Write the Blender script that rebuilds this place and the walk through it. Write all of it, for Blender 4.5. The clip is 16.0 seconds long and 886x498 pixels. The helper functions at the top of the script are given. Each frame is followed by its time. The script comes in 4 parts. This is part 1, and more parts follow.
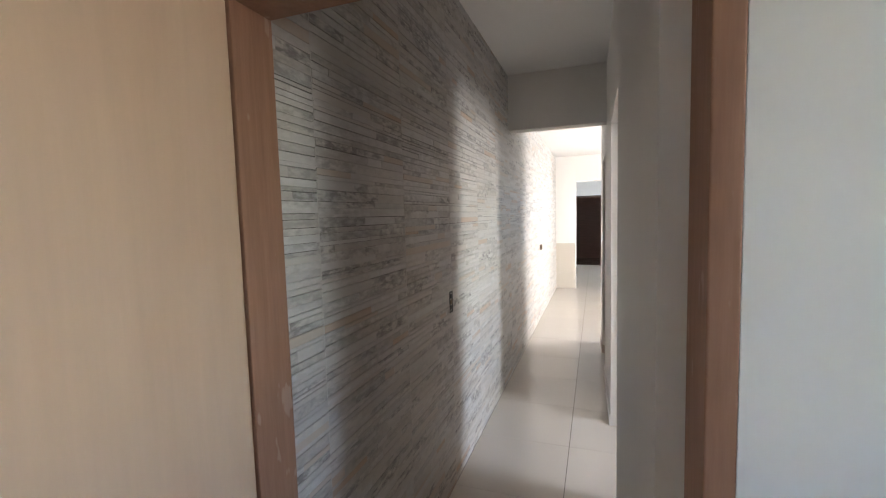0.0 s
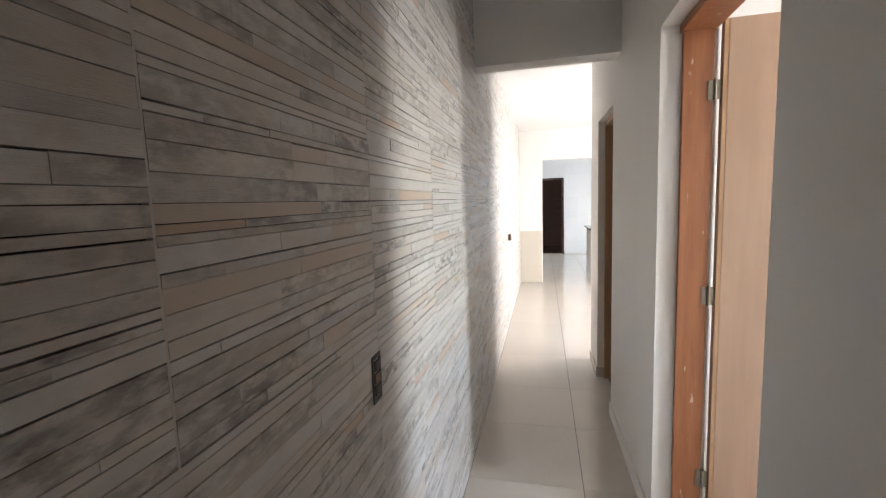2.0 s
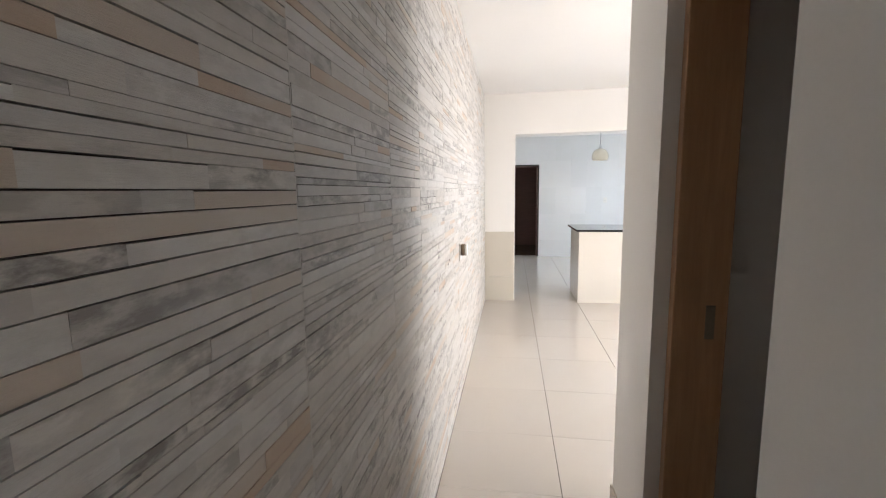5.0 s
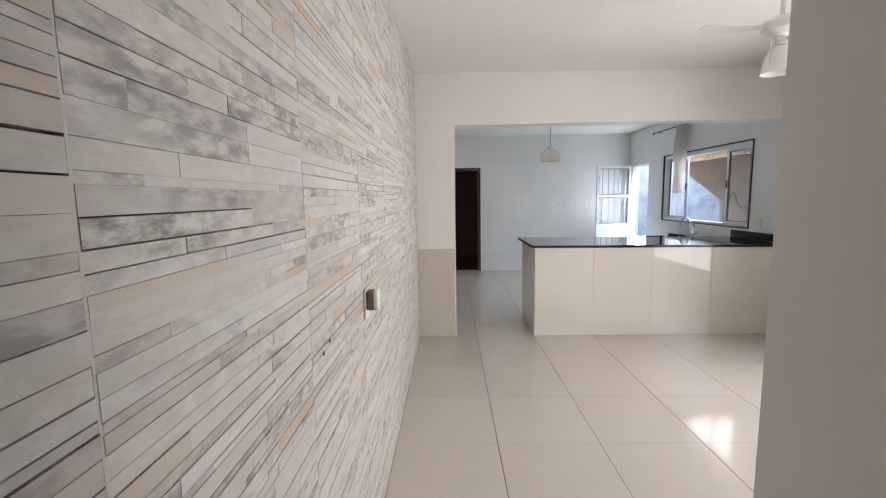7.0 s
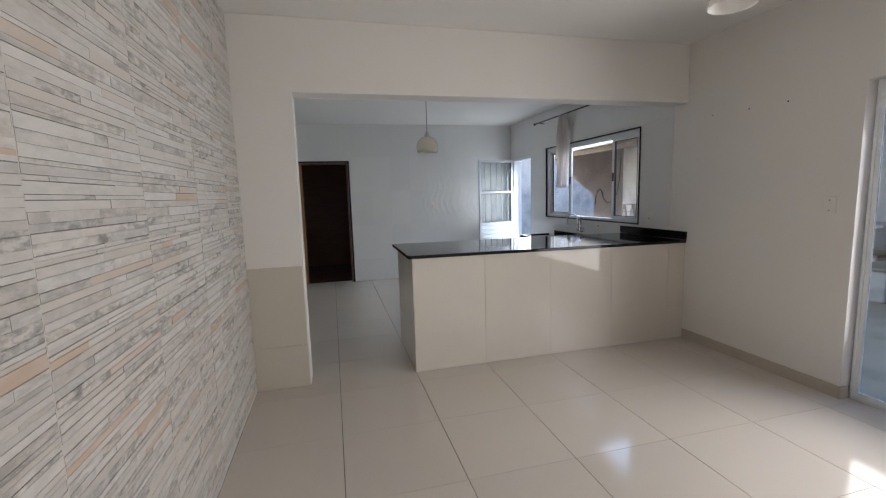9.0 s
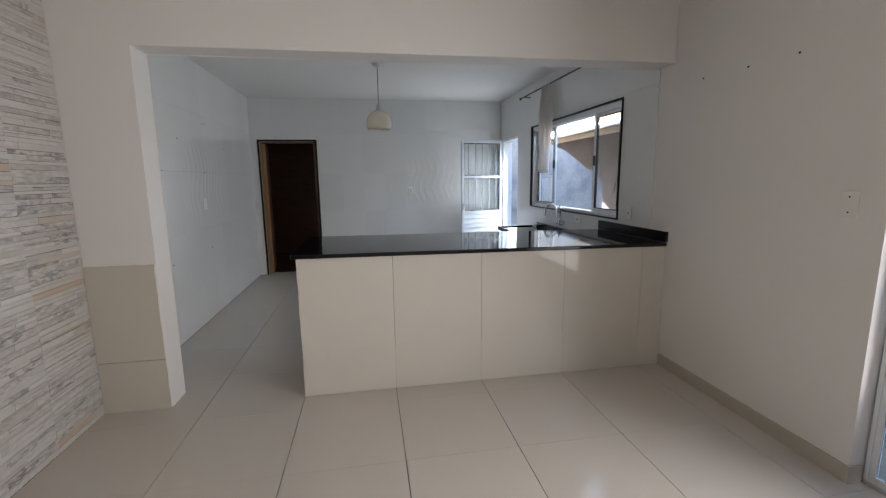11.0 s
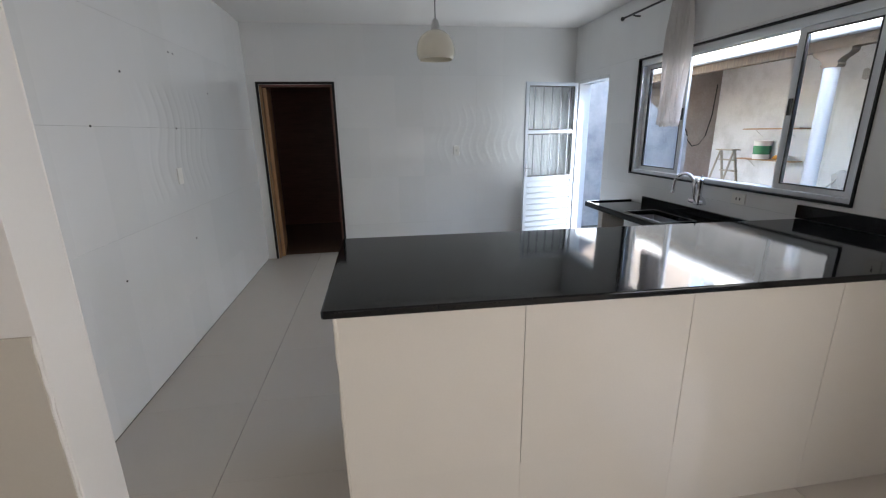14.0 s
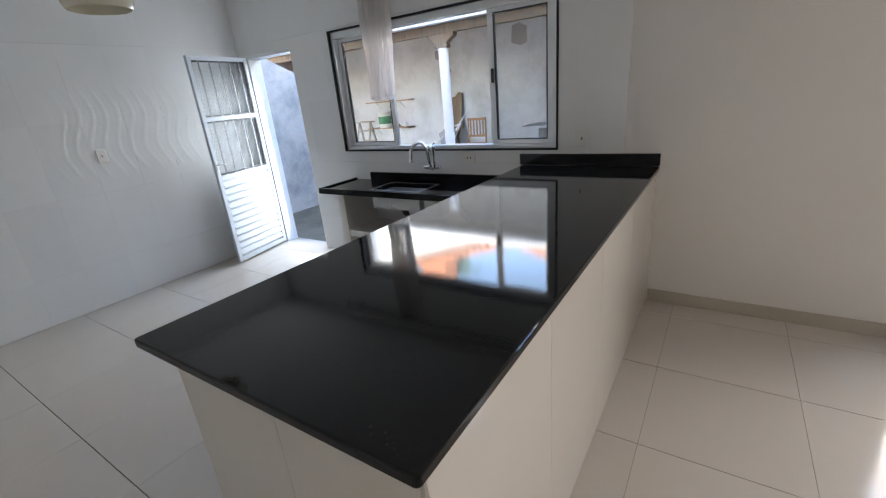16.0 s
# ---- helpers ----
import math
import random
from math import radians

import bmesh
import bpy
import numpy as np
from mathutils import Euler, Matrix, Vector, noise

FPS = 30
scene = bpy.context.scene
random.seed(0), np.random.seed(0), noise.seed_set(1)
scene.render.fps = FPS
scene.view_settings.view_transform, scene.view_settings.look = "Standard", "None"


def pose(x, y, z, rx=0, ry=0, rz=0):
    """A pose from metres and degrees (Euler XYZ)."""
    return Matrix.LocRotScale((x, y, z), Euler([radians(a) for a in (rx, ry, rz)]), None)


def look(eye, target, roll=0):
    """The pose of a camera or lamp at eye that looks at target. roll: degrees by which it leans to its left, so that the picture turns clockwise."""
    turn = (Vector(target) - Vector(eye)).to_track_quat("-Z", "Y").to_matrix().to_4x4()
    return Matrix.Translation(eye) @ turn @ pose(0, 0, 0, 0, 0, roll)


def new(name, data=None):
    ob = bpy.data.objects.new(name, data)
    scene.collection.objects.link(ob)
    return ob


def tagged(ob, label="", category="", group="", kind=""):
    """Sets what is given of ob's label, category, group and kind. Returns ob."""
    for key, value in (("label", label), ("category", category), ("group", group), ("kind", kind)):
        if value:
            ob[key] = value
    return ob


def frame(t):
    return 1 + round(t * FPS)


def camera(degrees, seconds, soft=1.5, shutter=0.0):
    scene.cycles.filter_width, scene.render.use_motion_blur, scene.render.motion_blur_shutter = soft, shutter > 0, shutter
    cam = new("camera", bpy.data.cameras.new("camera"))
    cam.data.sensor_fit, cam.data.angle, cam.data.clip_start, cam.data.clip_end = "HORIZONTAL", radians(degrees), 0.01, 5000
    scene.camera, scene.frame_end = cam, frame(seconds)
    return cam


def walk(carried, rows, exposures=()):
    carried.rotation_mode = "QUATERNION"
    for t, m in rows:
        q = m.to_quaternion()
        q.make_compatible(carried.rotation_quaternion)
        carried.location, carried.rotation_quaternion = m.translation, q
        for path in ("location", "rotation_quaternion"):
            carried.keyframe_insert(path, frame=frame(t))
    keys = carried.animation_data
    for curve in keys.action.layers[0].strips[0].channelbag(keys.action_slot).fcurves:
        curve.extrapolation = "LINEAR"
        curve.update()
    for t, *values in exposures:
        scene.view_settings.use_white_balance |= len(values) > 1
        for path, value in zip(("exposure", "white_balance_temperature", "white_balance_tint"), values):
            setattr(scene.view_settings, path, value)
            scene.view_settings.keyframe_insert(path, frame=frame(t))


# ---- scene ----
cam = camera(92.2, 16.0, soft=1.2)
PATH = [
    (0, (0.798, -9.429, 1.62), (0.124, -7.552, 1.465), -1.6),
    (0.5, (0.612, -9.1, 1.607), (-0.054, -7.221, 1.439), -1.7),
    (1, (0.522, -8.786, 1.594), (-0.076, -6.886, 1.414), -1.7),
    (1.5, (0.472, -8.411, 1.583), (-0.1, -6.503, 1.396), -2.2),
    (2, (0.427, -8.091, 1.566), (-0.033, -6.158, 1.345), -2.0),
    (2.5, (0.4, -7.728, 1.554), (0.087, -5.768, 1.306), -1.9),
    (3, (0.412, -7.368, 1.541), (0.098, -5.41, 1.282), -1.5),
    (3.5, (0.407, -6.946, 1.521), (0.088, -4.989, 1.259), -1.4),
    (4, (0.373, -6.566, 1.53), (0.053, -4.611, 1.255), -1.2),
    (6.5, (0.368, -4.91, 1.503), (0.067, -2.947, 1.265), -0.3),
    (7, (0.348, -4.564, 1.512), (0.314, -2.578, 1.274), -0.9),
    (7.5, (0.414, -4.249, 1.505), (0.532, -2.266, 1.269), -1.7),
    (8, (0.495, -3.927, 1.499), (0.772, -1.961, 1.258), -1.5),
    (8.5, (0.523, -3.649, 1.485), (1.016, -1.726, 1.242), -1.8),
    (11, (1.74, -2.897, 1.47), (2.073, -0.952, 1.146), -0.8),
    (11.5, (1.909, -2.738, 1.5), (2.109, -0.781, 1.137), -0.5),
    (12, (1.926, -2.424, 1.51), (2.117, -0.473, 1.112), -0.0),
    (12.5, (1.912, -2.136, 1.518), (2.095, -0.189, 1.098), 1.1),
    (13, (1.833, -1.797, 1.53), (1.976, 0.132, 1.021), -0.0),
    (13.5, (1.624, -1.529, 1.523), (1.827, 0.393, 1.011), -0.2),
    (14, (1.416, -1.298, 1.52), (1.7, 0.609, 0.988), -1.0),
    (14.5, (1.259, -1.021, 1.52), (1.723, 0.845, 0.971), -3.0),
    (15, (1.071, -0.832, 1.515), (2.023, 0.826, 0.929), -3.1),
    (15.5, (0.891, -0.65, 1.551), (2.2, 0.718, 0.909), -3.7),
    (16, (0.851, -0.387, 1.543), (2.406, 0.667, 0.857), -5.3),
]
EXPOSURES = [(0.0, 5.4), (0.5, 5.5), (1.0, 5.45), (2.0, 5.5), (3.0, 5.1), (3.5, 4.95), (4.0, 4.98), (6.5, 4.65), (7.0, 4.14), (8.0, 3.62),
             (8.5, 3.48), (11.0, 3.4), (12.0, 3.64), (12.5, 3.62), (14.5, 3.65), (15.0, 3.68), (15.5, 3.8), (16.0, 3.7)]
walk(cam, [(t, look(eye, target, roll)) for t, eye, target, roll in PATH], EXPOSURES)

# ---- world, sun and large lights ----
SUN_ELEVATION, SUN_AZIMUTH = 38.0, 250.0     # the sun stands behind the house, seen from the yard
world = bpy.data.worlds.new("sky")
scene.world = world
world.use_nodes = True
wn, wl = world.node_tree.nodes, world.node_tree.links
sky = wn.new("ShaderNodeTexSky")
sky.sky_type = "NISHITA"
sky.sun_disc = False
sky.sun_elevation = radians(SUN_ELEVATION)
sky.sun_rotation = radians(SUN_AZIMUTH)
sky.dust_density = 0.6
wl.new(sky.outputs["Color"], wn["Background"].inputs["Color"])
wn["Background"].inputs["Strength"].default_value = 0.15

sun = new("sun", bpy.data.lights.new("sun", "SUN"))
sun.data.energy, sun.data.angle, sun.data.color = 4.0, radians(0.5), (1.0, 0.95, 0.87)
_a, _e = radians(SUN_AZIMUTH), radians(SUN_ELEVATION)
SUN_WAY = Vector((math.sin(_a) * math.cos(_e), math.cos(_a) * math.cos(_e), math.sin(_e)))
sun.matrix_world = look(SUN_WAY * 50, (0, 0, 0))


def window_light(name, eye, target, wide, high, watts, color=(0.86, 0.93, 1.0), spread=180):
    """Daylight that comes in through an opening."""
    la = bpy.data.lights.new(name, "AREA")
    la.shape, la.size, la.size_y, la.energy, la.color, la.spread = "RECTANGLE", wide, high, watts, color, radians(spread)
    ob = new(name, la)
    ob.matrix_world = look(eye, target)
    return ob


window_light("daylight_bedroom", (4.15, -7.3, 1.6), (0, -7.3, 1.55), 0.68, 0.98, 2.05, (0.985, 0.975, 0.975))
window_light("daylight_first_room", (3.27, -9.7, 1.8), (0, -9.7, 1.75), 0.48, 0.88, 0.3, (1.0, 0.952, 0.918))
window_light("daylight_glass_door", (4.022, -2.36, 1.12), (0, -2.36, 1.12), 1.78, 1.4, 3.9, (1.0, 0.962, 0.945), 145)
# daylight from the bright yard, in through the kitchen window and the back doorway
window_light("daylight_kitchen_window", (3.98, 1.69, 1.61), (0, 1.69, 1.61), 1.95, 0.9, 0.36, (0.92, 0.96, 1.0))
window_light("daylight_back_door", (4.08, 3.66, 0.98), (0, 3.0, 0.95), 0.62, 1.6, 1.9, (0.86, 0.93, 1.0))

# ---- materials ----


def base(name):
    m = bpy.data.materials.new(name)
    m.use_nodes = True
    nt = m.node_tree
    return m, nt, nt.nodes, nt.links, nt.nodes["Principled BSDF"]


def node(nt, kind, **vals):
    n = nt.nodes.new(kind)
    for key, value in vals.items():
        n.inputs[key].default_value = value
    return n


def math_node(nt, op, a, b=None):
    n = nt.nodes.new("ShaderNodeMath")
    n.operation = op
    for k, v in enumerate((a, b)):
        if v is None:
            continue
        if isinstance(v, (int, float)):
            n.inputs[k].default_value = v
        else:
            nt.links.new(v, n.inputs[k])
    return n.outputs[0]


def mixed(nt, fac, a, b, blend="MIX"):
    n = nt.nodes.new("ShaderNodeMix")
    n.data_type, n.blend_type = "RGBA", blend
    for sock, v in ((n.inputs[0], fac), (n.inputs[6], a), (n.inputs[7], b)):
        if isinstance(v, (int, float)):
            sock.default_value = v
        elif isinstance(v, tuple):
            sock.default_value = (*v, 1)
        else:
            nt.links.new(v, sock)
    return n.outputs[2]


def place_of(nt, stretch=(1, 1, 1)):
    g = nt.nodes.new("ShaderNodeNewGeometry")
    mp = nt.nodes.new("ShaderNodeMapping")
    mp.inputs["Scale"].default_value = stretch
    nt.links.new(g.outputs["Position"], mp.inputs["Vector"])
    return mp.outputs["Vector"]


def cloud(nt, vec, scale, detail=4, rough=0.55):
    n = node(nt, "ShaderNodeTexNoise", Scale=scale, Detail=detail, Roughness=rough)
    nt.links.new(vec, n.inputs["Vector"])
    return n.outputs["Fac"]


def ramp(nt, fac, stops, constant=False):
    r = nt.nodes.new("ShaderNodeValToRGB")
    if constant:
        r.color_ramp.interpolation = "CONSTANT"
    el = r.color_ramp.elements
    while len(el) < len(stops):
        el.new(0.5)
    for e, (p, c) in zip(el, stops):
        e.position, e.color = p, (*c, 1) if isinstance(c, tuple) else (c, c, c, 1)
    nt.links.new(fac, r.inputs["Fac"])
    return r.outputs["Color"]


def bumped(nt, bsdf, height, strength, distance):
    b = node(nt, "ShaderNodeBump", Strength=strength, Distance=distance)
    nt.links.new(height, b.inputs["Height"])
    nt.links.new(b.outputs["Normal"], bsdf.inputs["Normal"])


def surface(name, color, rough, grain=40, spread=0.06, stain=0.08, stain_scale=1.3, bump=0.2, relief=0.002,
            metal=0.0, stretch=(1, 1, 1), stain_color=None, spec=0.5, by_piece=0.0):
    """A plain surface with fine grain, larger stains and a little relief."""
    m, nt, ns, ls, bs = base(name)
    vec = place_of(nt, stretch)
    fine, big = cloud(nt, vec, grain, 5), cloud(nt, vec, stain_scale, 6, 0.62)
    lo = tuple(c * (1 - spread) for c in color)
    hi = tuple(min(1, c * (1 + spread)) for c in color)
    col = mixed(nt, fine, lo, hi)
    dirt = stain_color or tuple(c * 0.6 for c in color)
    mask = math_node(nt, "MULTIPLY", ramp(nt, big, [(0.45, 0.0), (0.75, 1.0)]), stain)
    col = mixed(nt, mask, col, dirt)
    if by_piece:
        oi = ns.new("ShaderNodeObjectInfo")
        k = math_node(nt, "ADD", math_node(nt, "MULTIPLY", oi.outputs["Random"], by_piece), 1 - by_piece)
        comb = ns.new("ShaderNodeCombineColor")
        for s in range(3):
            ls.new(k, comb.inputs[s])
        col = mixed(nt, 1.0, col, comb.outputs[0], "MULTIPLY")
    ls.new(col, bs.inputs["Base Color"])
    r = math_node(nt, "ADD", math_node(nt, "MULTIPLY", big, 0.25 * rough), rough * 0.87)
    ls.new(r, bs.inputs["Roughness"])
    bs.inputs["Metallic"].default_value = metal
    bs.inputs["Specular IOR Level"].default_value = spec
    if bump:
        bumped(nt, bs, fine, bump, relief)
    return m


def wood(name, light, dark, rough, along=(14, 14, 1.2), scale=3.0, scratch=0.0):
    m, nt, ns, ls, bs = base(name)
    vec = place_of(nt, along)
    a = cloud(nt, vec, scale, 8, 0.6)
    b = cloud(nt, place_of(nt, (along[0] * 4, along[1] * 4, along[2])), scale * 2, 3)
    col = mixed(nt, ramp(nt, a, [(0.3, 0.0), (0.7, 1.0)]), dark, light)
    col = mixed(nt, math_node(nt, "MULTIPLY", b, 0.35), col, tuple(c * 0.75 for c in dark))
    if scratch:
        s = cloud(nt, place_of(nt, (3, 3, 1)), 9, 2)
        col = mixed(nt, math_node(nt, "MULTIPLY", ramp(nt, s, [(0.68, 0.0), (0.72, 1.0)]), scratch), col, (0.72, 0.6, 0.5))
    ls.new(col, bs.inputs["Base Color"])
    bs.inputs["Roughness"].default_value = rough
    bumped(nt, bs, b, 0.25, 0.001)
    return m


def stone_strip(name, by_object):
    """Printed stone strips: mostly off-white, some grey, a few tan, each piece with streaks along its length."""
    m, nt, ns, ls, bs = base(name)
    if by_object:
        rnd = ns.new("ShaderNodeObjectInfo").outputs["Random"]
    else:
        rnd = ns.new("ShaderNodeNewGeometry").outputs["Random Per Island"]
    tone = ramp(nt, rnd, [(0.0, (0.60, 0.575, 0.545)), (0.2, (0.645, 0.63, 0.61)), (0.34, (0.55, 0.52, 0.485)), (0.5, (0.62, 0.60, 0.575)),
                          (0.64, (0.54, 0.525, 0.51)), (0.74, (0.655, 0.63, 0.59)), (0.9, (0.58, 0.545, 0.50))], True)
    grey = ramp(nt, rnd, [(0.0, 0.2), (0.28, 0.55), (0.46, 0.2), (0.58, 0.85), (0.7, 0.3), (0.77, 1.0), (0.875, 0.8), (0.91, 0.0)], True)
    tan = ramp(nt, rnd, [(0.0, 0.0), (0.905, 0.9), (0.93, 0.45), (0.965, 0.0)], True)
    vec = place_of(nt, (1, 0.7, 1.8))
    off = ns.new("ShaderNodeVectorMath")
    ls.new(vec, off.inputs[0])
    comb = ns.new("ShaderNodeCombineXYZ")
    ls.new(math_node(nt, "MULTIPLY", rnd, 40.0), comb.inputs[1])
    ls.new(comb.outputs[0], off.inputs[1])
    v = off.outputs[0]
    blot = cloud(nt, v, 26.0, 6, 0.62)
    wide = cloud(nt, v, 5.0, 3, 0.5)
    fine = cloud(nt, place_of(nt, (1, 6, 90)), 6.0, 4, 0.7)
    mask = math_node(nt, "MULTIPLY", math_node(nt, "MULTIPLY", ramp(nt, blot, [(0.4, 0.1), (0.58, 1.0)]), ramp(nt, wide, [(0.36, 0.25), (0.56, 1.0)])), grey)
    col = mixed(nt, mask, tone, (0.19, 0.18, 0.172))
    col = mixed(nt, math_node(nt, "MULTIPLY", ramp(nt, wide, [(0.34, 0.35), (0.52, 1.0)]), tan), col, (0.51, 0.37, 0.265))
    col = mixed(nt, math_node(nt, "MULTIPLY", fine, 0.3), col, (0.42, 0.385, 0.35))
    ls.new(col, bs.inputs["Base Color"])
    bs.inputs["Roughness"].default_value = 0.46
    bs.inputs["Specular IOR Level"].default_value = 0.4
    bumped(nt, bs, fine, 0.35, 0.0025)
    return m


def granite(name):
    m, nt, ns, ls, bs = base(name)
    vec = place_of(nt)
    sp = cloud(nt, vec, 150, 3, 0.7)
    col = ramp(nt, sp, [(0.42, (0.005, 0.005, 0.006)), (0.64, (0.009, 0.009, 0.010)), (0.8, (0.06, 0.06, 0.064))])
    ls.new(col, bs.inputs["Base Color"])
    wear = cloud(nt, vec, 6, 5, 0.7)
    ls.new(ramp(nt, wear, [(0.35, 0.012), (0.75, 0.03)]), bs.inputs["Roughness"])
    bs.inputs["IOR"].default_value = 1.37
    bumped(nt, bs, cloud(nt, vec, 75, 3, 0.55), 0.15, 0.001)
    return m


def wave_tile(name):
    """White glossy wall tile with faint pressed waves."""
    m, nt, ns, ls, bs = base(name)
    g = ns.new("ShaderNodeNewGeometry")
    sep = ns.new("ShaderNodeSeparateXYZ")
    ls.new(g.outputs["Position"], sep.inputs[0])
    u = math_node(nt, "ADD", sep.outputs[0], sep.outputs[1])
    zz = math_node(nt, "SINE", math_node(nt, "MULTIPLY", sep.outputs[2], 10.56))
    ph = math_node(nt, "ADD", math_node(nt, "MULTIPLY", u, 30.0), math_node(nt, "MULTIPLY", zz, 1.25))
    w = math_node(nt, "POWER", math_node(nt, "ABSOLUTE", math_node(nt, "SINE", math_node(nt, "ADD", ph, math_node(nt, "MULTIPLY", cloud(nt, place_of(nt, (1, 1, 0.3)), 2.6, 1), 5.0)))), 5.0)
    vec = place_of(nt)
    w = math_node(nt, "MULTIPLY", w, ramp(nt, cloud(nt, vec, 2.3, 2), [(0.3, 0.2), (0.6, 1.0)]))
    decor = ramp(nt, math_node(nt, "DIVIDE", u, 8.0), [(0.2, 0.0), (0.215, 0.16), (0.325, 0.16), (0.34, 0.0), (0.762, 0.0), (0.80, 1.0)])
    decor = math_node(nt, "MULTIPLY", decor, math_node(nt, "LESS_THAN", sep.outputs[0], 3.9))
    w = math_node(nt, "MULTIPLY", w, decor)
    course = ramp(nt, math_node(nt, "MULTIPLY", sep.outputs[2], 0.4), [(0.43, 0.0), (0.46, 1.0), (0.72, 1.0), (0.75, 0.0)])
    w = math_node(nt, "MULTIPLY", w, course)
    oi = ns.new("ShaderNodeObjectInfo")
    col = mixed(nt, oi.outputs["Random"], (0.77, 0.775, 0.77), (0.81, 0.81, 0.805))
    col = mixed(nt, math_node(nt, "MULTIPLY", ramp(nt, cloud(nt, vec, 2.2, 6, 0.65), [(0.5, 0.0), (0.8, 1.0)]), 0.12), col, (0.6, 0.57, 0.52))
    ls.new(col, bs.inputs["Base Color"])
    ls.new(ramp(nt, cloud(nt, vec, 3, 4), [(0.3, 0.05), (0.7, 0.1)]), bs.inputs["Roughness"])
    coat = node(nt, "ShaderNodeBump", Strength=1.0, Distance=0.015)
    ls.new(w, coat.inputs["Height"])
    ls.new(coat.outputs["Normal"], bs.inputs["Coat Normal"])
    bs.inputs["Coat Weight"].default_value = 1.0
    bs.inputs["Coat Roughness"].default_value = 0.045
    bs.inputs["Specular IOR Level"].default_value = 0.1
    return m


def glass(name, tint=(0.97, 0.985, 0.98), rough=0.0, ribs=0.0):
    m, nt, ns, ls, bs = base(name)
    bs.inputs["Base Color"].default_value = (*tint, 1)
    bs.inputs["Transmission Weight"].default_value = 1.0
    bs.inputs["Roughness"].default_value = rough
    bs.inputs["IOR"].default_value = 1.45
    if ribs:
        g = ns.new("ShaderNodeNewGeometry")
        sep = ns.new("ShaderNodeSeparateXYZ")
        ls.new(g.outputs["Position"], sep.inputs[0])
        bumped(nt, bs, math_node(nt, "SINE", math_node(nt, "MULTIPLY", sep.outputs[0], ribs)), 0.8, 0.004)
    return m


PAINT = surface("white_wall_paint", (0.78, 0.755, 0.722), 0.62, grain=90, spread=0.02, stain=0.10, stain_scale=1.1, bump=0.12, relief=0.0015, stain_color=(0.62, 0.58, 0.53))
CEILING = surface("ceiling_paint", (0.80, 0.785, 0.765), 0.75, grain=70, spread=0.02, stain=0.05, bump=0.15, relief=0.002)
TILE = surface("polished_floor_tile", (0.595, 0.545, 0.487), 0.11, grain=130, spread=0.035, stain=0.10, stain_scale=3.0, bump=0.015, relief=0.001, stain_color=(0.52, 0.48, 0.43), by_piece=0.05)
PANEL_TILE = surface("cream_counter_tile", (0.70, 0.655, 0.585), 0.05, grain=120, spread=0.03, stain=0.07, stain_scale=2.0, bump=0.012, relief=0.001, by_piece=0.04)
DADO = surface("beige_dado_tile", (0.58, 0.535, 0.46), 0.2, grain=120, spread=0.03, stain=0.08, stain_scale=2.0, bump=0.02, relief=0.001)
BASETILE = surface("baseboard_tile", (0.50, 0.455, 0.385), 0.25, grain=110, spread=0.04, stain=0.15, stain_scale=4, bump=0.04, relief=0.001)
GROUT = surface("grey_grout", (0.15, 0.135, 0.12), 0.9, grain=200, spread=0.1)
LIGHT_GROUT = surface("light_grout", (0.56, 0.545, 0.52), 0.9, grain=200, spread=0.06)
PANEL_GROUT = surface("stone_panel_grout", (0.56, 0.54, 0.51), 0.9, grain=200, spread=0.08)
DARK_GROUT = surface("dark_stone_joint", (0.06, 0.047, 0.04), 0.95, grain=150, spread=0.2)
STRIP = stone_strip("stone_strips", False)
STRIP_PIECE = stone_strip("stone_strip_piece", True)
GRANITE = granite("black_granite")
WAVE = wave_tile("white_wave_tile")
ORANGE_WOOD = wood("orange_stained_frame", (0.40, 0.155, 0.062), (0.27, 0.095, 0.038), 0.38, scratch=0.55)
PALE_WOOD = wood("pale_plywood", (0.71, 0.50, 0.355), (0.60, 0.405, 0.28), 0.5, (2.6, 2.6, 0.45), 2.2)
BROWN_WOOD = wood("brown_frame_wood", (0.50, 0.30, 0.165), (0.37, 0.205, 0.105), 0.45)
FADED_WOOD = wood("faded_door_jamb", (0.38, 0.205, 0.13), (0.28, 0.14, 0.085), 0.5, scratch=0.2)
TAN_WOOD = wood("tan_jamb_wood", (0.44, 0.25, 0.125), (0.33, 0.175, 0.08), 0.5)
# dark jamb wood; on the unlit room's walls this brown carries the room's shade
DARK_ROOM_WOOD = wood("dark_room_wood", (0.21, 0.088, 0.066), (0.13, 0.054, 0.04), 0.4, (1.2, 1.2, 16))
GREY_WOOD = wood("weathered_wood", (0.30, 0.22, 0.15), (0.17, 0.12, 0.08), 0.8)
ASH_WOOD = wood("pale_worn_wood", (0.50, 0.46, 0.39), (0.36, 0.32, 0.26), 0.7)
BLACK_TRIM = surface("black_stone_trim", (0.014, 0.013, 0.013), 0.5, spec=0.3, grain=120, spread=0.2, bump=0.05)
ALU = surface("aluminium", (0.72, 0.735, 0.75), 0.32, grain=150, spread=0.04, metal=0.75, bump=0.03, stain=0.15)
DOOR_ENAMEL = surface("blue_white_door_enamel", (0.60, 0.64, 0.69), 0.28, grain=80, spread=0.03, stain=0.15, bump=0.04, stain_color=(0.42, 0.42, 0.42))
WHITE_METAL = surface("white_enamel_metal", (0.78, 0.80, 0.82), 0.28, grain=80, spread=0.03, stain=0.15, bump=0.04, stain_color=(0.5, 0.48, 0.45))
STEEL = surface("brushed_steel", (0.62, 0.62, 0.62), 0.28, grain=120, spread=0.1, metal=1.0, bump=0.05)
CHROME = surface("chrome", (0.78, 0.78, 0.79), 0.08, grain=60, spread=0.02, metal=1.0, bump=0)
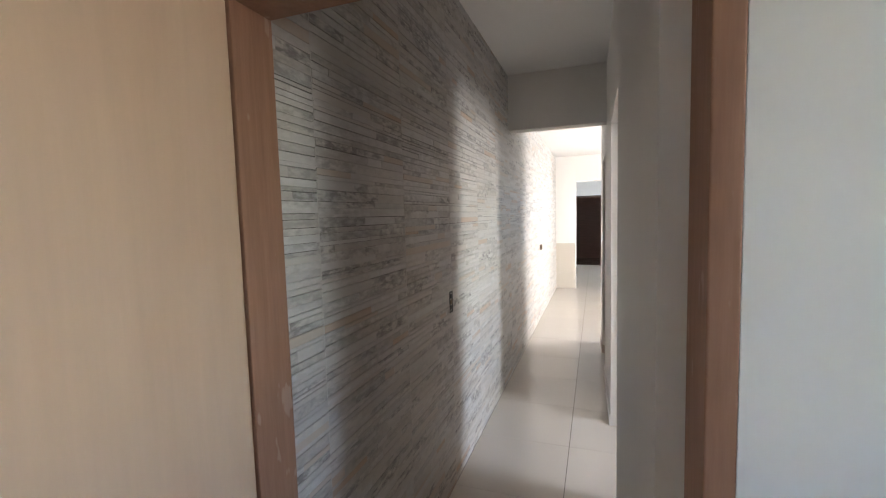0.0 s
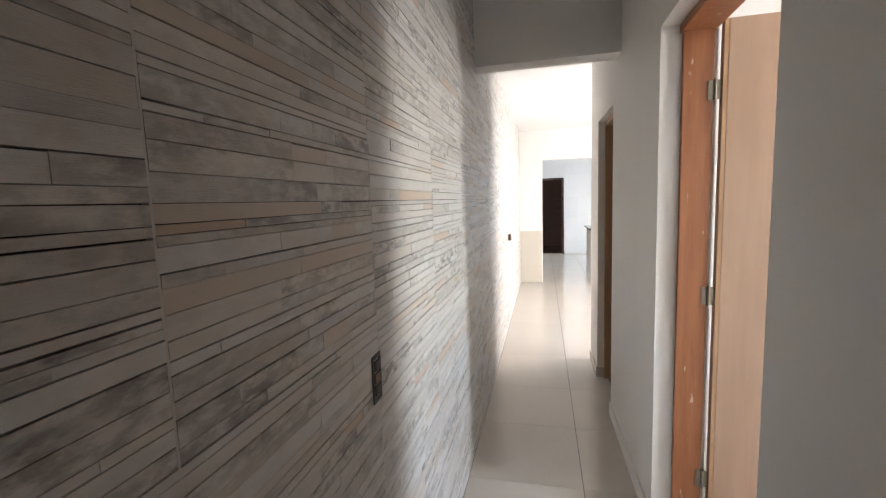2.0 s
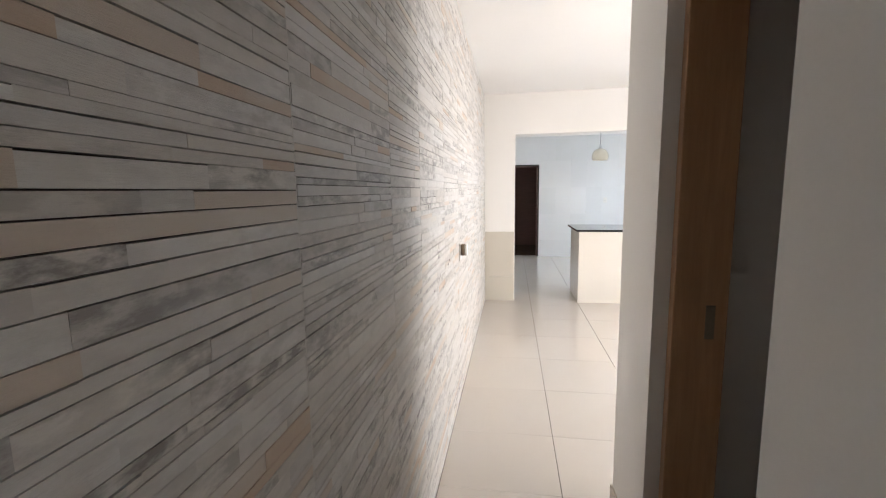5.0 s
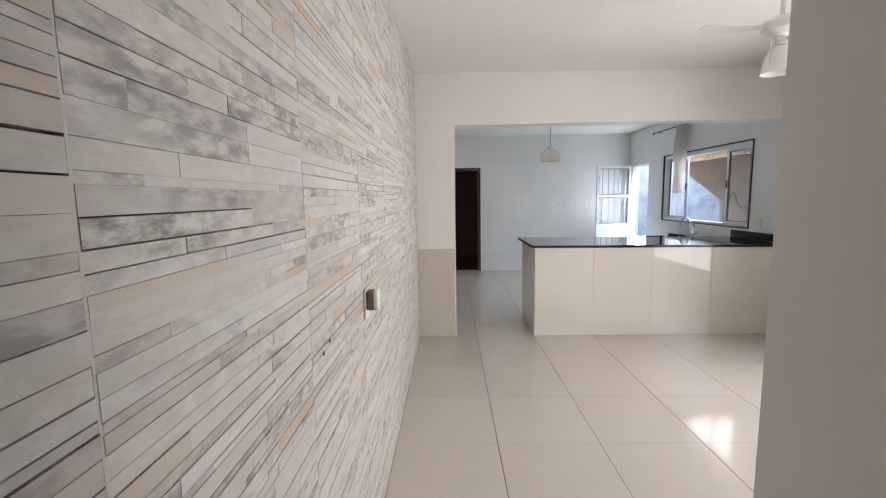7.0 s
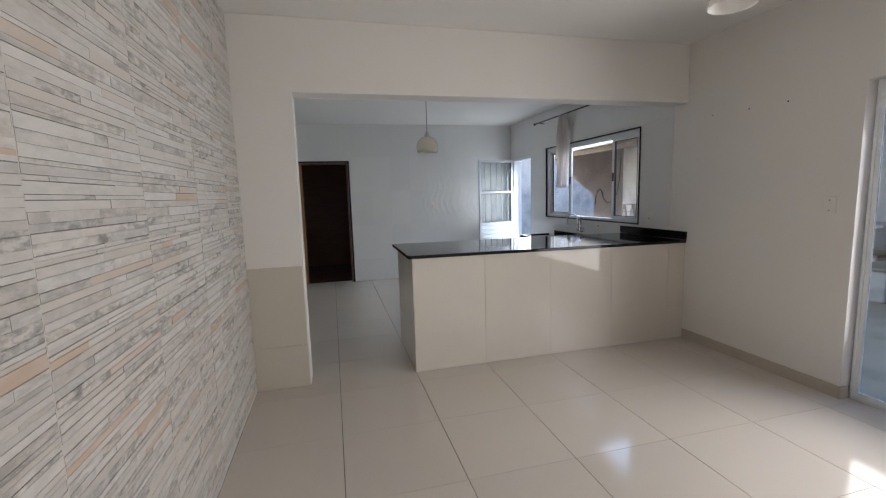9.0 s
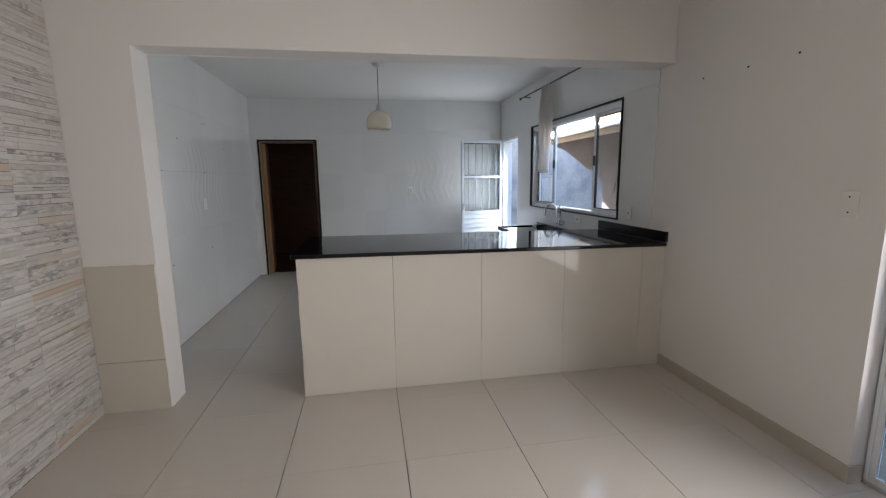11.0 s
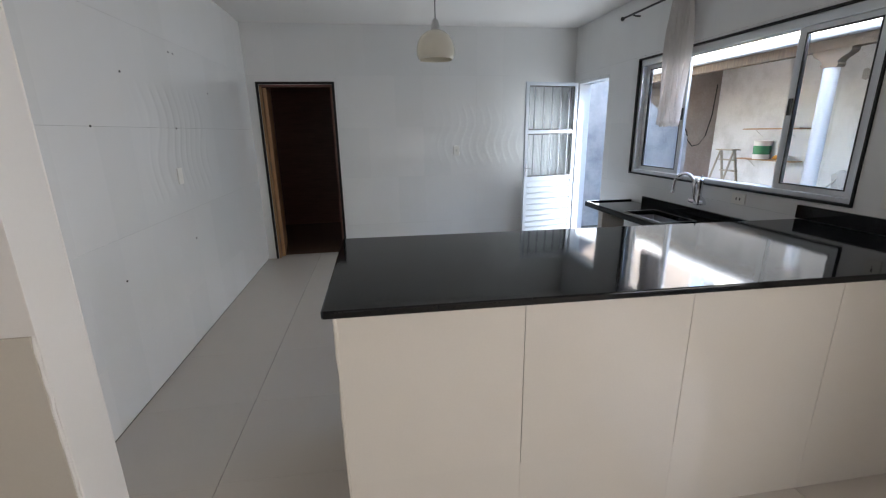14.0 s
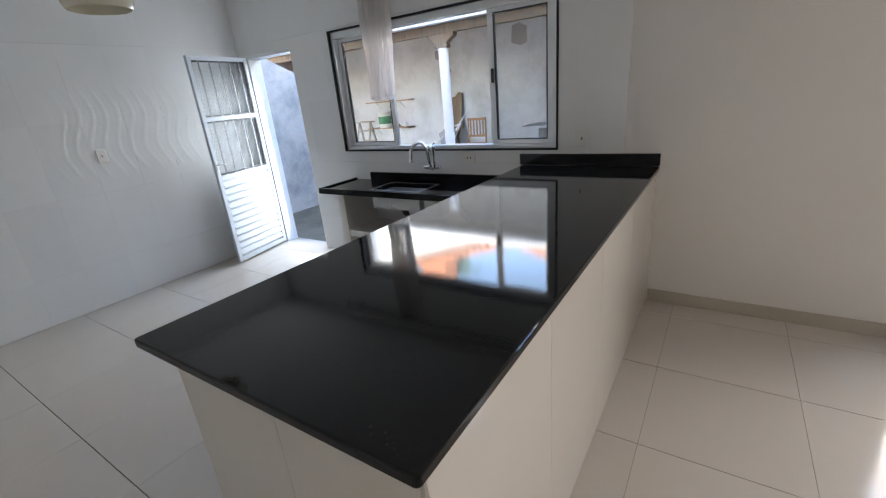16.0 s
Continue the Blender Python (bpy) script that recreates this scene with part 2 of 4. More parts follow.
BRASS = surface("worn_hinge_steel", (0.26, 0.235, 0.19), 0.5, grain=90, spread=0.2, metal=0.9, bump=0.1)
BLACK = surface("black_plastic", (0.02, 0.02, 0.02), 0.45, grain=80, spread=0.15, bump=0.05)
WHITE_PLASTIC = surface("white_plastic", (0.78, 0.76, 0.72), 0.35, grain=60, spread=0.02, stain=0.06, bump=0.02)
OPAL = surface("opal_glass", (0.82, 0.77, 0.64), 0.12, grain=20, spread=0.03, stain=0.1, bump=0)
FROSTED = surface("frosted_shade_glass", (0.84, 0.83, 0.80), 0.2, grain=30, spread=0.03, bump=0)
PANE = glass("clear_pane")
RIBBED = glass("ribbed_pane", (0.80, 0.83, 0.85), 0.28, 300.0)
DOOR_BAR = surface("grey_enamel_bar", (0.30, 0.315, 0.335), 0.35, grain=80, spread=0.05, stain=0.2, bump=0.04)
ORANGE_PLY = wood("orange_plywood", (0.43, 0.28, 0.19), (0.355, 0.222, 0.145), 0.5, (5, 5, 0.7), 2.2)
GREY_METAL = surface("dull_grey_sheet_metal", (0.30, 0.31, 0.33), 0.5, grain=60, spread=0.12, metal=0.5, stain=0.4, bump=0.05)
DAMP = surface("damp_grey_mortar", (0.42, 0.40, 0.385), 0.95, grain=18, spread=0.3, stain=0.6, bump=0.4, relief=0.006)
CONCRETE = surface("stained_yard_concrete", (0.16, 0.14, 0.105), 0.85, grain=30, spread=0.3, stain=0.9, stain_scale=2.4, bump=0.4, relief=0.006, stain_color=(0.062, 0.064, 0.042))
RENDER = surface("whitewashed_render", (0.71, 0.71, 0.73), 0.85, grain=25, spread=0.08, stain=0.5, stain_scale=1.5, bump=0.3, relief=0.006, stain_color=(0.30, 0.285, 0.27))
BLUISH = surface("pale_blue_render", (0.50, 0.48, 0.455), 0.85, grain=22, spread=0.14, stain=0.9, stain_scale=2.6, bump=0.35, relief=0.008, stain_color=(0.22, 0.22, 0.23))
RAW = surface("raw_brown_render", (0.44, 0.385, 0.35), 0.92, grain=18, spread=0.18, stain=0.7, stain_scale=1.0, bump=0.5, relief=0.01, stain_color=(0.27, 0.22, 0.18))
MOSSY = surface("mossy_peeling_render", (0.42, 0.40, 0.36), 0.92, grain=14, spread=0.25, stain=0.85, stain_scale=2.2, bump=0.6, relief=0.012, stain_color=(0.13, 0.135, 0.08))
SUNWALL = surface("white_house_paint", (0.80, 0.79, 0.76), 0.8, grain=20, spread=0.05, stain=0.35, stain_scale=0.7, stain_color=(0.5, 0.46, 0.4))
TERRACOTTA = surface("terracotta_roof_tile", (0.46, 0.19, 0.10), 0.8, grain=25, spread=0.25, stain=0.4, stain_scale=2.0)
LEAF = surface("palm_leaf", (0.06, 0.11, 0.03), 0.6, grain=15, spread=0.3)
BARK = surface("palm_bark", (0.2, 0.15, 0.1), 0.9, grain=20, spread=0.3)
GREEN_LABEL = surface("green_label", (0.05, 0.22, 0.10), 0.5, grain=30, spread=0.15)
ORANGE_PAINT = surface("orange_plastic", (0.6, 0.25, 0.04), 0.5, grain=30, spread=0.1)
INK = surface("black_marker_ink", (0.025, 0.02, 0.018), 0.6, grain=60, spread=0.2, bump=0)
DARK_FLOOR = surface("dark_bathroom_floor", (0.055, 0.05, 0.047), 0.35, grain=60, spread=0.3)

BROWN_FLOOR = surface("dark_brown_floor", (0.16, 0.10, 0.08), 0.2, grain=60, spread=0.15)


def sheer(name):
    m, nt, ns, ls, bs = base(name)
    vec = place_of(nt, (1, 1, 0.15))
    col = mixed(nt, cloud(nt, vec, 60, 4), (0.76, 0.72, 0.69), (0.86, 0.83, 0.81))
    ls.new(col, bs.inputs["Base Color"])
    bs.inputs["Roughness"].default_value = 0.9
    tl = ns.new("ShaderNodeBsdfTranslucent")
    ls.new(col, tl.inputs["Color"])
    tr = ns.new("ShaderNodeBsdfTransparent")
    m1, m2 = ns.new("ShaderNodeMixShader"), ns.new("ShaderNodeMixShader")
    m1.inputs[0].default_value, m2.inputs[0].default_value = 0.55, 0.36
    ls.new(bs.outputs[0], m1.inputs[1])
    ls.new(tl.outputs[0], m1.inputs[2])
    ls.new(m1.outputs[0], m2.inputs[1])
    ls.new(tr.outputs[0], m2.inputs[2])
    ls.new(m2.outputs[0], ns["Material Output"].inputs["Surface"])
    return m


SHEER = sheer("sheer_curtain")

# ---- shape helpers ----


def box(bm, x0, x1, y0, y1, z0, z1):
    v = [bm.verts.new(p) for p in ((x0, y0, z0), (x1, y0, z0), (x1, y1, z0), (x0, y1, z0),
                                   (x0, y0, z1), (x1, y0, z1), (x1, y1, z1), (x0, y1, z1))]
    for q in ((3, 2, 1, 0), (4, 5, 6, 7), (0, 1, 5, 4), (1, 2, 6, 5), (2, 3, 7, 6), (3, 0, 4, 7)):
        bm.faces.new([v[i] for i in q])
    return bm


def boxes(*rows, bevel=0.0):
    bm = bmesh.new()
    for r in rows:
        box(bm, *r)
    if bevel:
        bmesh.ops.bevel(bm, geom=bm.edges[:], offset=bevel, segments=2, affect="EDGES", profile=0.5)
    return bm


def prism(points, z0, z1):
    """An upright block over a plan outline, given anticlockwise."""
    bm = bmesh.new()
    lo = [bm.verts.new((x, y, z0)) for x, y in points]
    hi = [bm.verts.new((x, y, z1)) for x, y in points]
    bm.faces.new(lo[::-1])
    bm.faces.new(hi)
    n = len(points)
    for i in range(n):
        bm.faces.new((lo[i], lo[(i + 1) % n], hi[(i + 1) % n], hi[i]))
    return bm


def tube(bm, points, radius, sides=10):
    """A round bar along a line of points."""
    pts = [Vector(p) for p in points]
    rings = []
    for i, p in enumerate(pts):
        d = (pts[min(i + 1, len(pts) - 1)] - pts[max(i - 1, 0)]).normalized()
        a = d.cross(Vector((0, 0, 1)) if abs(d.z) < 0.9 else Vector((1, 0, 0))).normalized()
        b = d.cross(a)
        r = radius[i] if isinstance(radius, (list, tuple)) else radius
        rings.append([bm.verts.new(p + r * (math.cos(k * math.tau / sides) * a + math.sin(k * math.tau / sides) * b)) for k in range(sides)])
    for q, w in zip(rings, rings[1:]):
        for k in range(sides):
            bm.faces.new((q[k], q[(k + 1) % sides], w[(k + 1) % sides], w[k]))
    bm.faces.new(rings[0][::-1])
    bm.faces.new(rings[-1])
    return bm


def tubes(*rows, sides=10):
    bm = bmesh.new()
    for pts, r in rows:
        tube(bm, pts, r, sides)
    return bm


def turned(profile, at, sides=28, cap=True):
    """A turned shape about an upright axis; profile is radius and height."""
    bm = bmesh.new()
    rings = [[bm.verts.new((at[0] + r * math.cos(k * math.tau / sides), at[1] + r * math.sin(k * math.tau / sides), at[2] + z)) for k in range(sides)] for r, z in profile]
    for q, w in zip(rings, rings[1:]):
        for k in range(sides):
            bm.faces.new((q[k], q[(k + 1) % sides], w[(k + 1) % sides], w[k]))
    if cap:
        bm.faces.new(rings[0][::-1])
        bm.faces.new(rings[-1])
    return bm


def mesh_of(name, bm, material, smooth=False):
    bmesh.ops.recalc_face_normals(bm, faces=bm.faces[:])
    me = bpy.data.meshes.new(name)
    bm.to_mesh(me)
    bm.free()
    me.materials.append(material)
    if smooth:
        me.shade_smooth()
        me.set_sharp_from_angle(angle=radians(40))
    return me


def part(name, bm, material, parent, label="", smooth=False):
    ob = new(name, mesh_of(name, bm, material, smooth))
    ob.parent = parent
    if label:
        tagged(ob, label)
    return ob


def thing(name, label, category, group="", kind=""):
    return tagged(new(name), label, category, group, kind)


def solid(name, bm, material, label, category, group="", kind="", smooth=False):
    return tagged(new(name, mesh_of(name, bm, material, smooth)), label, category, group, kind)


def structure(name, bm, material, label, category):
    return solid(name, bm, material, label, category, "", "structure")


# ---- the large structure ----
CEIL, HALL_CEIL, KITCHEN_CEIL = 2.79, 2.95, 2.715
X_EAST, Y_NORTH, Y_NEAR, Y_START = 3.95, 4.15, -3.88, -8.56


def hall_face(y):
    """The corridor's right-hand wall runs slightly out of square."""
    return 0.905 if y < -5.8 else 0.905 - 0.045 * (y + 5.8) / 2.03


floor = structure("floor", boxes((-0.3, 4.1, -12.2, 6.4, -0.2, -0.007)), GROUT, "polished cream porcelain floor tiles with thin grey joints", "floor")
wall_west = structure("wall_west", boxes((-0.2, -0.012, Y_START - 0.14, 4.3, 0, 3.0)), DARK_GROUT, "long wall clad in pale split-stone strip tiles, tiled white in the kitchen", "wall")


def hall_block(y0, y1, z0, z1):
    return prism([(hall_face(y0), y0), (1.12, y0), (1.12, y1), (hall_face(y1), y1)], z0, z1)


wall_hall = thing("wall_hall", "white plastered corridor wall with two doorways", "wall", "", "structure")
for y0, y1, z0, z1 in ((Y_START, -7.03, 0, 3.0), (-6.08, -5.8, 0, 3.0), (-5.8, -4.97, 0, 3.0), (-4.30, Y_NEAR, 0, 3.0),
                       (-7.03, -6.08, 2.25, 3.0), (-4.97, -4.30, 2.17, 3.0)):
    part("wall_section", hall_block(y0, y1, z0, z1), PAINT, wall_hall)

structure("beam", boxes((-0.012, 1.0, -5.23, -5.07, 2.425, 3.0)), PAINT, "white plastered beam across the corridor", "beam")
structure("ceiling", boxes((-0.2, 4.1, -5.07, 0.1, CEIL, 3.1)), CEILING, "plain white painted ceiling slab", "ceiling")
structure("ceiling_kitchen", boxes((-0.2, 4.1, 0.1, 4.3, KITCHEN_CEIL, 3.1)), CEILING, "white painted kitchen ceiling, slightly lower", "ceiling")
structure("ceiling_hall", boxes((-0.2, 4.25, -12.2, -5.07, HALL_CEIL, 3.1)), CEILING, "white painted ceiling over the corridor and bedrooms", "ceiling")
structure("ceiling_dark_room", boxes((-0.3, 4.1, 4.3, 6.5, 2.7, 3.1)), CEILING, "ceiling of the unlit room behind the kitchen", "ceiling")
# added out of view: height chosen to keep the sun off the yard and porch
structure("parapet", boxes((3.9, 4.1, -12.2, 6.5, 3.1, 4.4)), RENDER, "unseen parapet added along the roof edge to shade the yard", "parapet")
structure("wall_near", boxes((1.12, 4.1, Y_NEAR - 0.15, Y_NEAR, 0, 3.0)), PAINT, "white wall at the living room's near side", "wall")

wall_east = thing("wall_east", "white painted outer wall with window, glass door and back door", "wall", "", "structure")
for r in ((-5.2, -3.3, 0, 3.0), (-3.3, -1.408, 2.115, 3.0), (-1.408, 0.10, 0, 3.0)):
    part("wall_section", boxes((X_EAST, 4.1, *r)), PAINT, wall_east)
for r in ((0.10, 0.635, 0, 3.0), (0.635, 2.748, 0, 1.091), (0.635, 2.748, 2.141, 3.0), (2.748, 3.30, 0, 3.0),
          (3.30, 4.03, 2.085, 3.0), (4.03, 4.3, 0, 3.0)):
    part("wall_section", boxes((X_EAST + 0.006, 4.1, *r)), PAINT, wall_east)

wall_north = thing("wall_north", "kitchen end wall with a doorway into a dark room", "wall", "", "structure")
for r in ((-0.2, 0.125, 0, 3.0), (0.945, X_EAST + 0.006, 0, 3.0), (0.125, 0.945, 2.07, 3.0)):
    part("wall_section", boxes((r[0], r[1], Y_NORTH + 0.006, 4.3, r[2], r[3])), PAINT, wall_north)

header = thing("wall_opening", "white pillar and header framing the kitchen opening", "wall", "", "structure")


def upright(profile, y0, y1, r=0.0):
    """A block with an outline in x and z, from y0 to y1."""
    bm = bmesh.new()
    a = [bm.verts.new((x, y0, z)) for x, z in profile]
    c = [bm.verts.new((x, y1, z)) for x, z in profile]
    n = len(profile)
    bm.faces.new(a)
    bm.faces.new(c[::-1])
    for k in range(n):
        bm.faces.new((a[k], c[k], c[(k + 1) % n], a[(k + 1) % n]))
    if r:
        bmesh.ops.bevel(bm, geom=bm.edges[:], offset=r, segments=2, affect="EDGES", profile=0.5)
    return bm


part("pillar_and_header", upright([(-0.012, 0), (0.405, 0), (0.405, 2.267), (X_EAST, 2.267), (X_EAST, CEIL), (-0.012, CEIL)], 0, 0.2, 0.006), PAINT, header)

# rooms that close the place
structure("wall_first_room", boxes((-0.35, 0.02, -8.70, Y_START, 0, 3.0), (1.0, 3.35, -8.70, Y_START, 0, 3.0), (0.02, 1.0, -8.70, Y_START, 2.14, 3.0)), PAINT, "white wall around the first doorway", "wall")
structure("wall_first_room_sides", boxes((-0.35, -0.2, -12.2, -8.70, 0, 3.0), (3.2, 3.35, -12.2, -9.95, 0, 3.0), (3.2, 3.35, -9.45, -8.70, 0, 3.0),
          (3.2, 3.35, -9.95, -9.45, 0, 1.35), (3.2, 3.35, -9.95, -9.45, 2.25, 3.0), (-0.35, 3.35, -12.35, -12.2, 0, 3.0)), PAINT, "white walls of the room where the walk begins", "wall")
structure("wall_bedroom", boxes((1.12, 4.1, -8.56, -8.45, 0, 3.0), (1.12, 4.1, -5.2, -5.05, 0, 3.0), (4.1, 4.25, -8.56, -7.65, 0, 3.0), (4.1, 4.25, -6.95, -5.05, 0, 3.0),
          (4.1, 4.25, -7.65, -6.95, 0, 1.1), (4.1, 4.25, -7.65, -6.95, 2.1, 3.0)), PAINT, "white walls of the side bedroom", "wall")
# wall colour is kept dark to stand in for the room's shade
structure("wall_dark_room", boxes((-0.3, -0.2, 4.3, 6.4, 0, 2.8), (2.6, 2.7, 4.3, 6.4, 0, 2.8), (-0.3, 2.7, 6.3, 6.4, 0, 2.8)), DARK_ROOM_WOOD, "walls of an unlit room, its darkness put into their brown colour", "wall")
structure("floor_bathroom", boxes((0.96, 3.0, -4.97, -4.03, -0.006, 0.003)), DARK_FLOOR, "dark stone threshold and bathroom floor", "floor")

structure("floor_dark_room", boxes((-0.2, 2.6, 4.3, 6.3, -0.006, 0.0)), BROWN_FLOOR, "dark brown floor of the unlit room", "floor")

# baseboards
baseboard = thing("baseboard", "beige tile baseboard along the white walls", "baseboard", "", "structure")
part("baseboard_piece", boxes((X_EAST - 0.011, X_EAST + 0.0, -1.410, -0.04, 0, 0.088), bevel=0.002), BASETILE, baseboard)
part("baseboard_piece", boxes((X_EAST - 0.011, 4.02, -1.419, -1.4085, 0, 0.088), bevel=0.002), BASETILE, baseboard)
for y0, y1 in ((-6.08, -4.97), (-4.30, Y_NEAR + 0.01)):
    a, b = hall_face(y0), hall_face(y1)
    part("baseboard_piece", prism([(a - 0.010, y0), (a + 0.002, y0), (b + 0.002, y1), (b - 0.010, y1)], 0, 0.088), PAINT if y0 < -6 else BASETILE, baseboard)
part("baseboard_piece", boxes((hall_face(-4.30) - 0.010, 0.925, -4.312, -4.3005, 0, 0.09)), BASETILE, baseboard)

# dado tiles on the pillar
for z0, z1 in ((0.0, 0.338), (0.341, 0.966)):
    part("tile", boxes((0.002, 0.396, -0.011, -0.0005, z0, z1), bevel=0.0015), DADO, header, "beige dado tile")


# ---- doors ----
def hinge(parent, x, y, z):
    bm = boxes((x - 0.022, x, y - 0.004, y, z - 0.038, z + 0.038), (x + 0.006, x + 0.026, y - 0.006, y - 0.002, z - 0.038, z + 0.038))
    tube(bm, [(x + 0.003, y - 0.006, z - 0.041), (x + 0.003, y - 0.006, z + 0.041)], 0.0065, 8)
    return part("hinge", bm, BRASS, parent, "worn steel hinge")


# first doorway, through which the walk sets out
d = thing("door_1", "open pale plywood door in an orange stained wooden frame", "door", "", "structure")
part("jamb", boxes((0.021, 0.062, -8.685, -8.557, 0, 2.10), bevel=0.003), FADED_WOOD, d, "orange stained jamb")
part("jamb", boxes((0.955, 0.999, -8.703, -8.557, 0, 2.10), bevel=0.003), FADED_WOOD, d, "orange stained jamb")
part("head_jamb", boxes((0.021, 0.999, -8.703, -8.557, 2.10, 2.139), bevel=0.003), FADED_WOOD, d, "orange stained head")
leaf = part("leaf", boxes((0.021, 0.056, -9.47, -8.69, 0.01, 2.09), bevel=0.002), PALE_WOOD, d, "pale plywood leaf")

# bedroom doorway off the corridor
d = thing("door_2", "open pale plywood door in a scuffed orange stained frame", "door", "", "structure")
part("jamb", boxes((0.985, 1.10, -6.105, -6.081, 0, 2.215), bevel=0.003), ORANGE_WOOD, d, "scuffed orange stained jamb")
part("jamb", boxes((0.975, 1.11, -7.029, -6.985, 0, 2.215), bevel=0.003), ORANGE_WOOD, d)
part("head_jamb", boxes((0.975, 1.11, -7.029, -6.081, 2.215, 2.249), bevel=0.003), ORANGE_WOOD, d)
leaf = part("leaf", boxes((1.142, 1.96, -6.125, -6.09, 0.012, 2.24), bevel=0.002), ORANGE_PLY, d, "pale plywood leaf with handwriting")
part("leaf_edge", boxes((1.126, 1.1415, -6.124, -6.091, 0.012, 2.24)), BROWN_WOOD, leaf, "dark edge strip")
for z in (0.3, 1.13, 1.975):
    hinge(d, 1.10, -6.106, z)
STROKES = (
    (2.015, ((-0.04, -0.09, 0.01, 0.09, 0.006), (0.005, 0.09, 0.04, -0.09, 0.011), (-0.02, -0.02, 0.025, -0.025, 0.004))),
    (1.78, ((0.035, 0.09, 0.03, 0.02, 0.009), (0.03, 0.0, 0.035, -0.09, 0.008), (0.02, -0.04, 0.035, -0.045, 0.006), (-0.04, 0.09, -0.03, 0.08, 0.005), (-0.035, 0.03, -0.03, 0.025, 0.005), (-0.045, -0.03, -0.042, -0.09, 0.005))),
    (1.53, ((-0.045, 0.08, -0.04, 0.04, 0.005), (-0.03, 0.085, 0.03, -0.085, 0.010), (0.04, 0.07, 0.036, -0.07, 0.006), (-0.045, -0.03, -0.04, -0.07, 0.005))),
    (1.285, ((-0.045, -0.085, -0.01, 0.08, 0.006), (0.0, 0.08, 0.025, -0.08, 0.005), (-0.03, -0.03, 0.02, -0.025, 0.004), (0.035, 0.05, 0.04, -0.03, 0.003))),
)
rr = random.Random(5)
for zc, strokes in STROKES:
    for x0, z0, x1, z1, r in strokes:
        bm = bmesh.new()
        for q in range(3):
            f0, f1 = q / 3 + 0.02, (q + 1) / 3 + 0.02
            w0, w1 = r * rr.uniform(0.5, 1.0), r * rr.uniform(0.6, 1.1)
            p, e = (x0 + f0 * (x1 - x0), z0 + f0 * (z1 - z0)), (x0 + f1 * (x1 - x0), z0 + f1 * (z1 - z0))
            n = (Vector((e[0] - p[0], 0, e[1] - p[1]))).cross(Vector((0, 1, 0))).normalized()
            ring = [Vector((1.463 + p[0], 0, zc + p[1])) - n * w0, Vector((1.463 + p[0], 0, zc + p[1])) + n * w0, Vector((1.463 + e[0], 0, zc + e[1])) + n * w1, Vector((1.463 + e[0], 0, zc + e[1])) - n * w1]
            lo = [bm.verts.new((v.x, -6.1252, v.z)) for v in ring]
            hi = [bm.verts.new((v.x, -6.1256, v.z)) for v in ring]
            bm.faces.new(hi)
            bm.faces.new(lo[::-1])
            for k in range(4):
                bm.faces.new((lo[k], lo[(k + 1) % 4], hi[(k + 1) % 4], hi[k]))
        part("ink_stroke", bm, INK, leaf, "worn black marker writing")

# bathroom doorway off the corridor
d = thing("door_3", "brown wooden door frame of a dark bathroom", "door", "", "structure")
part("jamb", boxes((0.925, 1.10, -4.345, -4.301, 0, 2.13), bevel=0.003), BROWN_WOOD, d)
part("jamb", boxes((0.925, 1.10, -4.969, -4.925, 0, 2.13), bevel=0.003), BROWN_WOOD, d)
part("head_jamb", boxes((0.925, 1.10, -4.969, -4.301, 2.13, 2.169), bevel=0.003), BROWN_WOOD, d)
part("strike_plate", boxes((1.03, 1.06, -4.3465, -4.3445, 1.0, 1.12)), BRASS, d)

# doorway to the dark room at the kitchen's end
d = thing("door_4", "doorway with thin black trim and a tan door standing open inwards", "door", "", "structure")
part("trim", boxes((0.096, 0.124, Y_NORTH - 0.008, Y_NORTH + 0.008, 0, 2.10), bevel=0.002), BLACK_TRIM, d, "thin black trim")
part("trim", boxes((0.946, 0.974, Y_NORTH - 0.008, Y_NORTH + 0.008, 0, 2.10), bevel=0.002), BLACK_TRIM, d)
part("trim", boxes((0.124, 0.946, Y_NORTH - 0.008, Y_NORTH + 0.008, 2.072, 2.10), bevel=0.002), BLACK_TRIM, d)
part("jamb", boxes((0.126, 0.148, Y_NORTH + 0.012, 4.29, 0, 2.05), bevel=0.002), TAN_WOOD, d)
part("jamb", boxes((0.922, 0.944, Y_NORTH + 0.012, 4.29, 0, 2.05), bevel=0.002), DARK_ROOM_WOOD, d)
part("head_jamb", boxes((0.126, 0.944, Y_NORTH + 0.012, 4.29, 2.05, 2.069), bevel=0.002), DARK_ROOM_WOOD, d)
leaf = part("leaf", boxes((0.0, 0.036, 0.0, 0.76, 0.01, 2.04), bevel=0.002), TAN_WOOD, d, "tan wooden leaf seen edge on")
leaf.matrix_world = pose(0.156, 4.21, 0, 0, 0, 9)
for z in (0.25, 1.15, 1.85):
    part("hinge", boxes((0.1485, 0.1515, 4.18, 4.215, z - 0.045, z + 0.045)), BRASS, d)


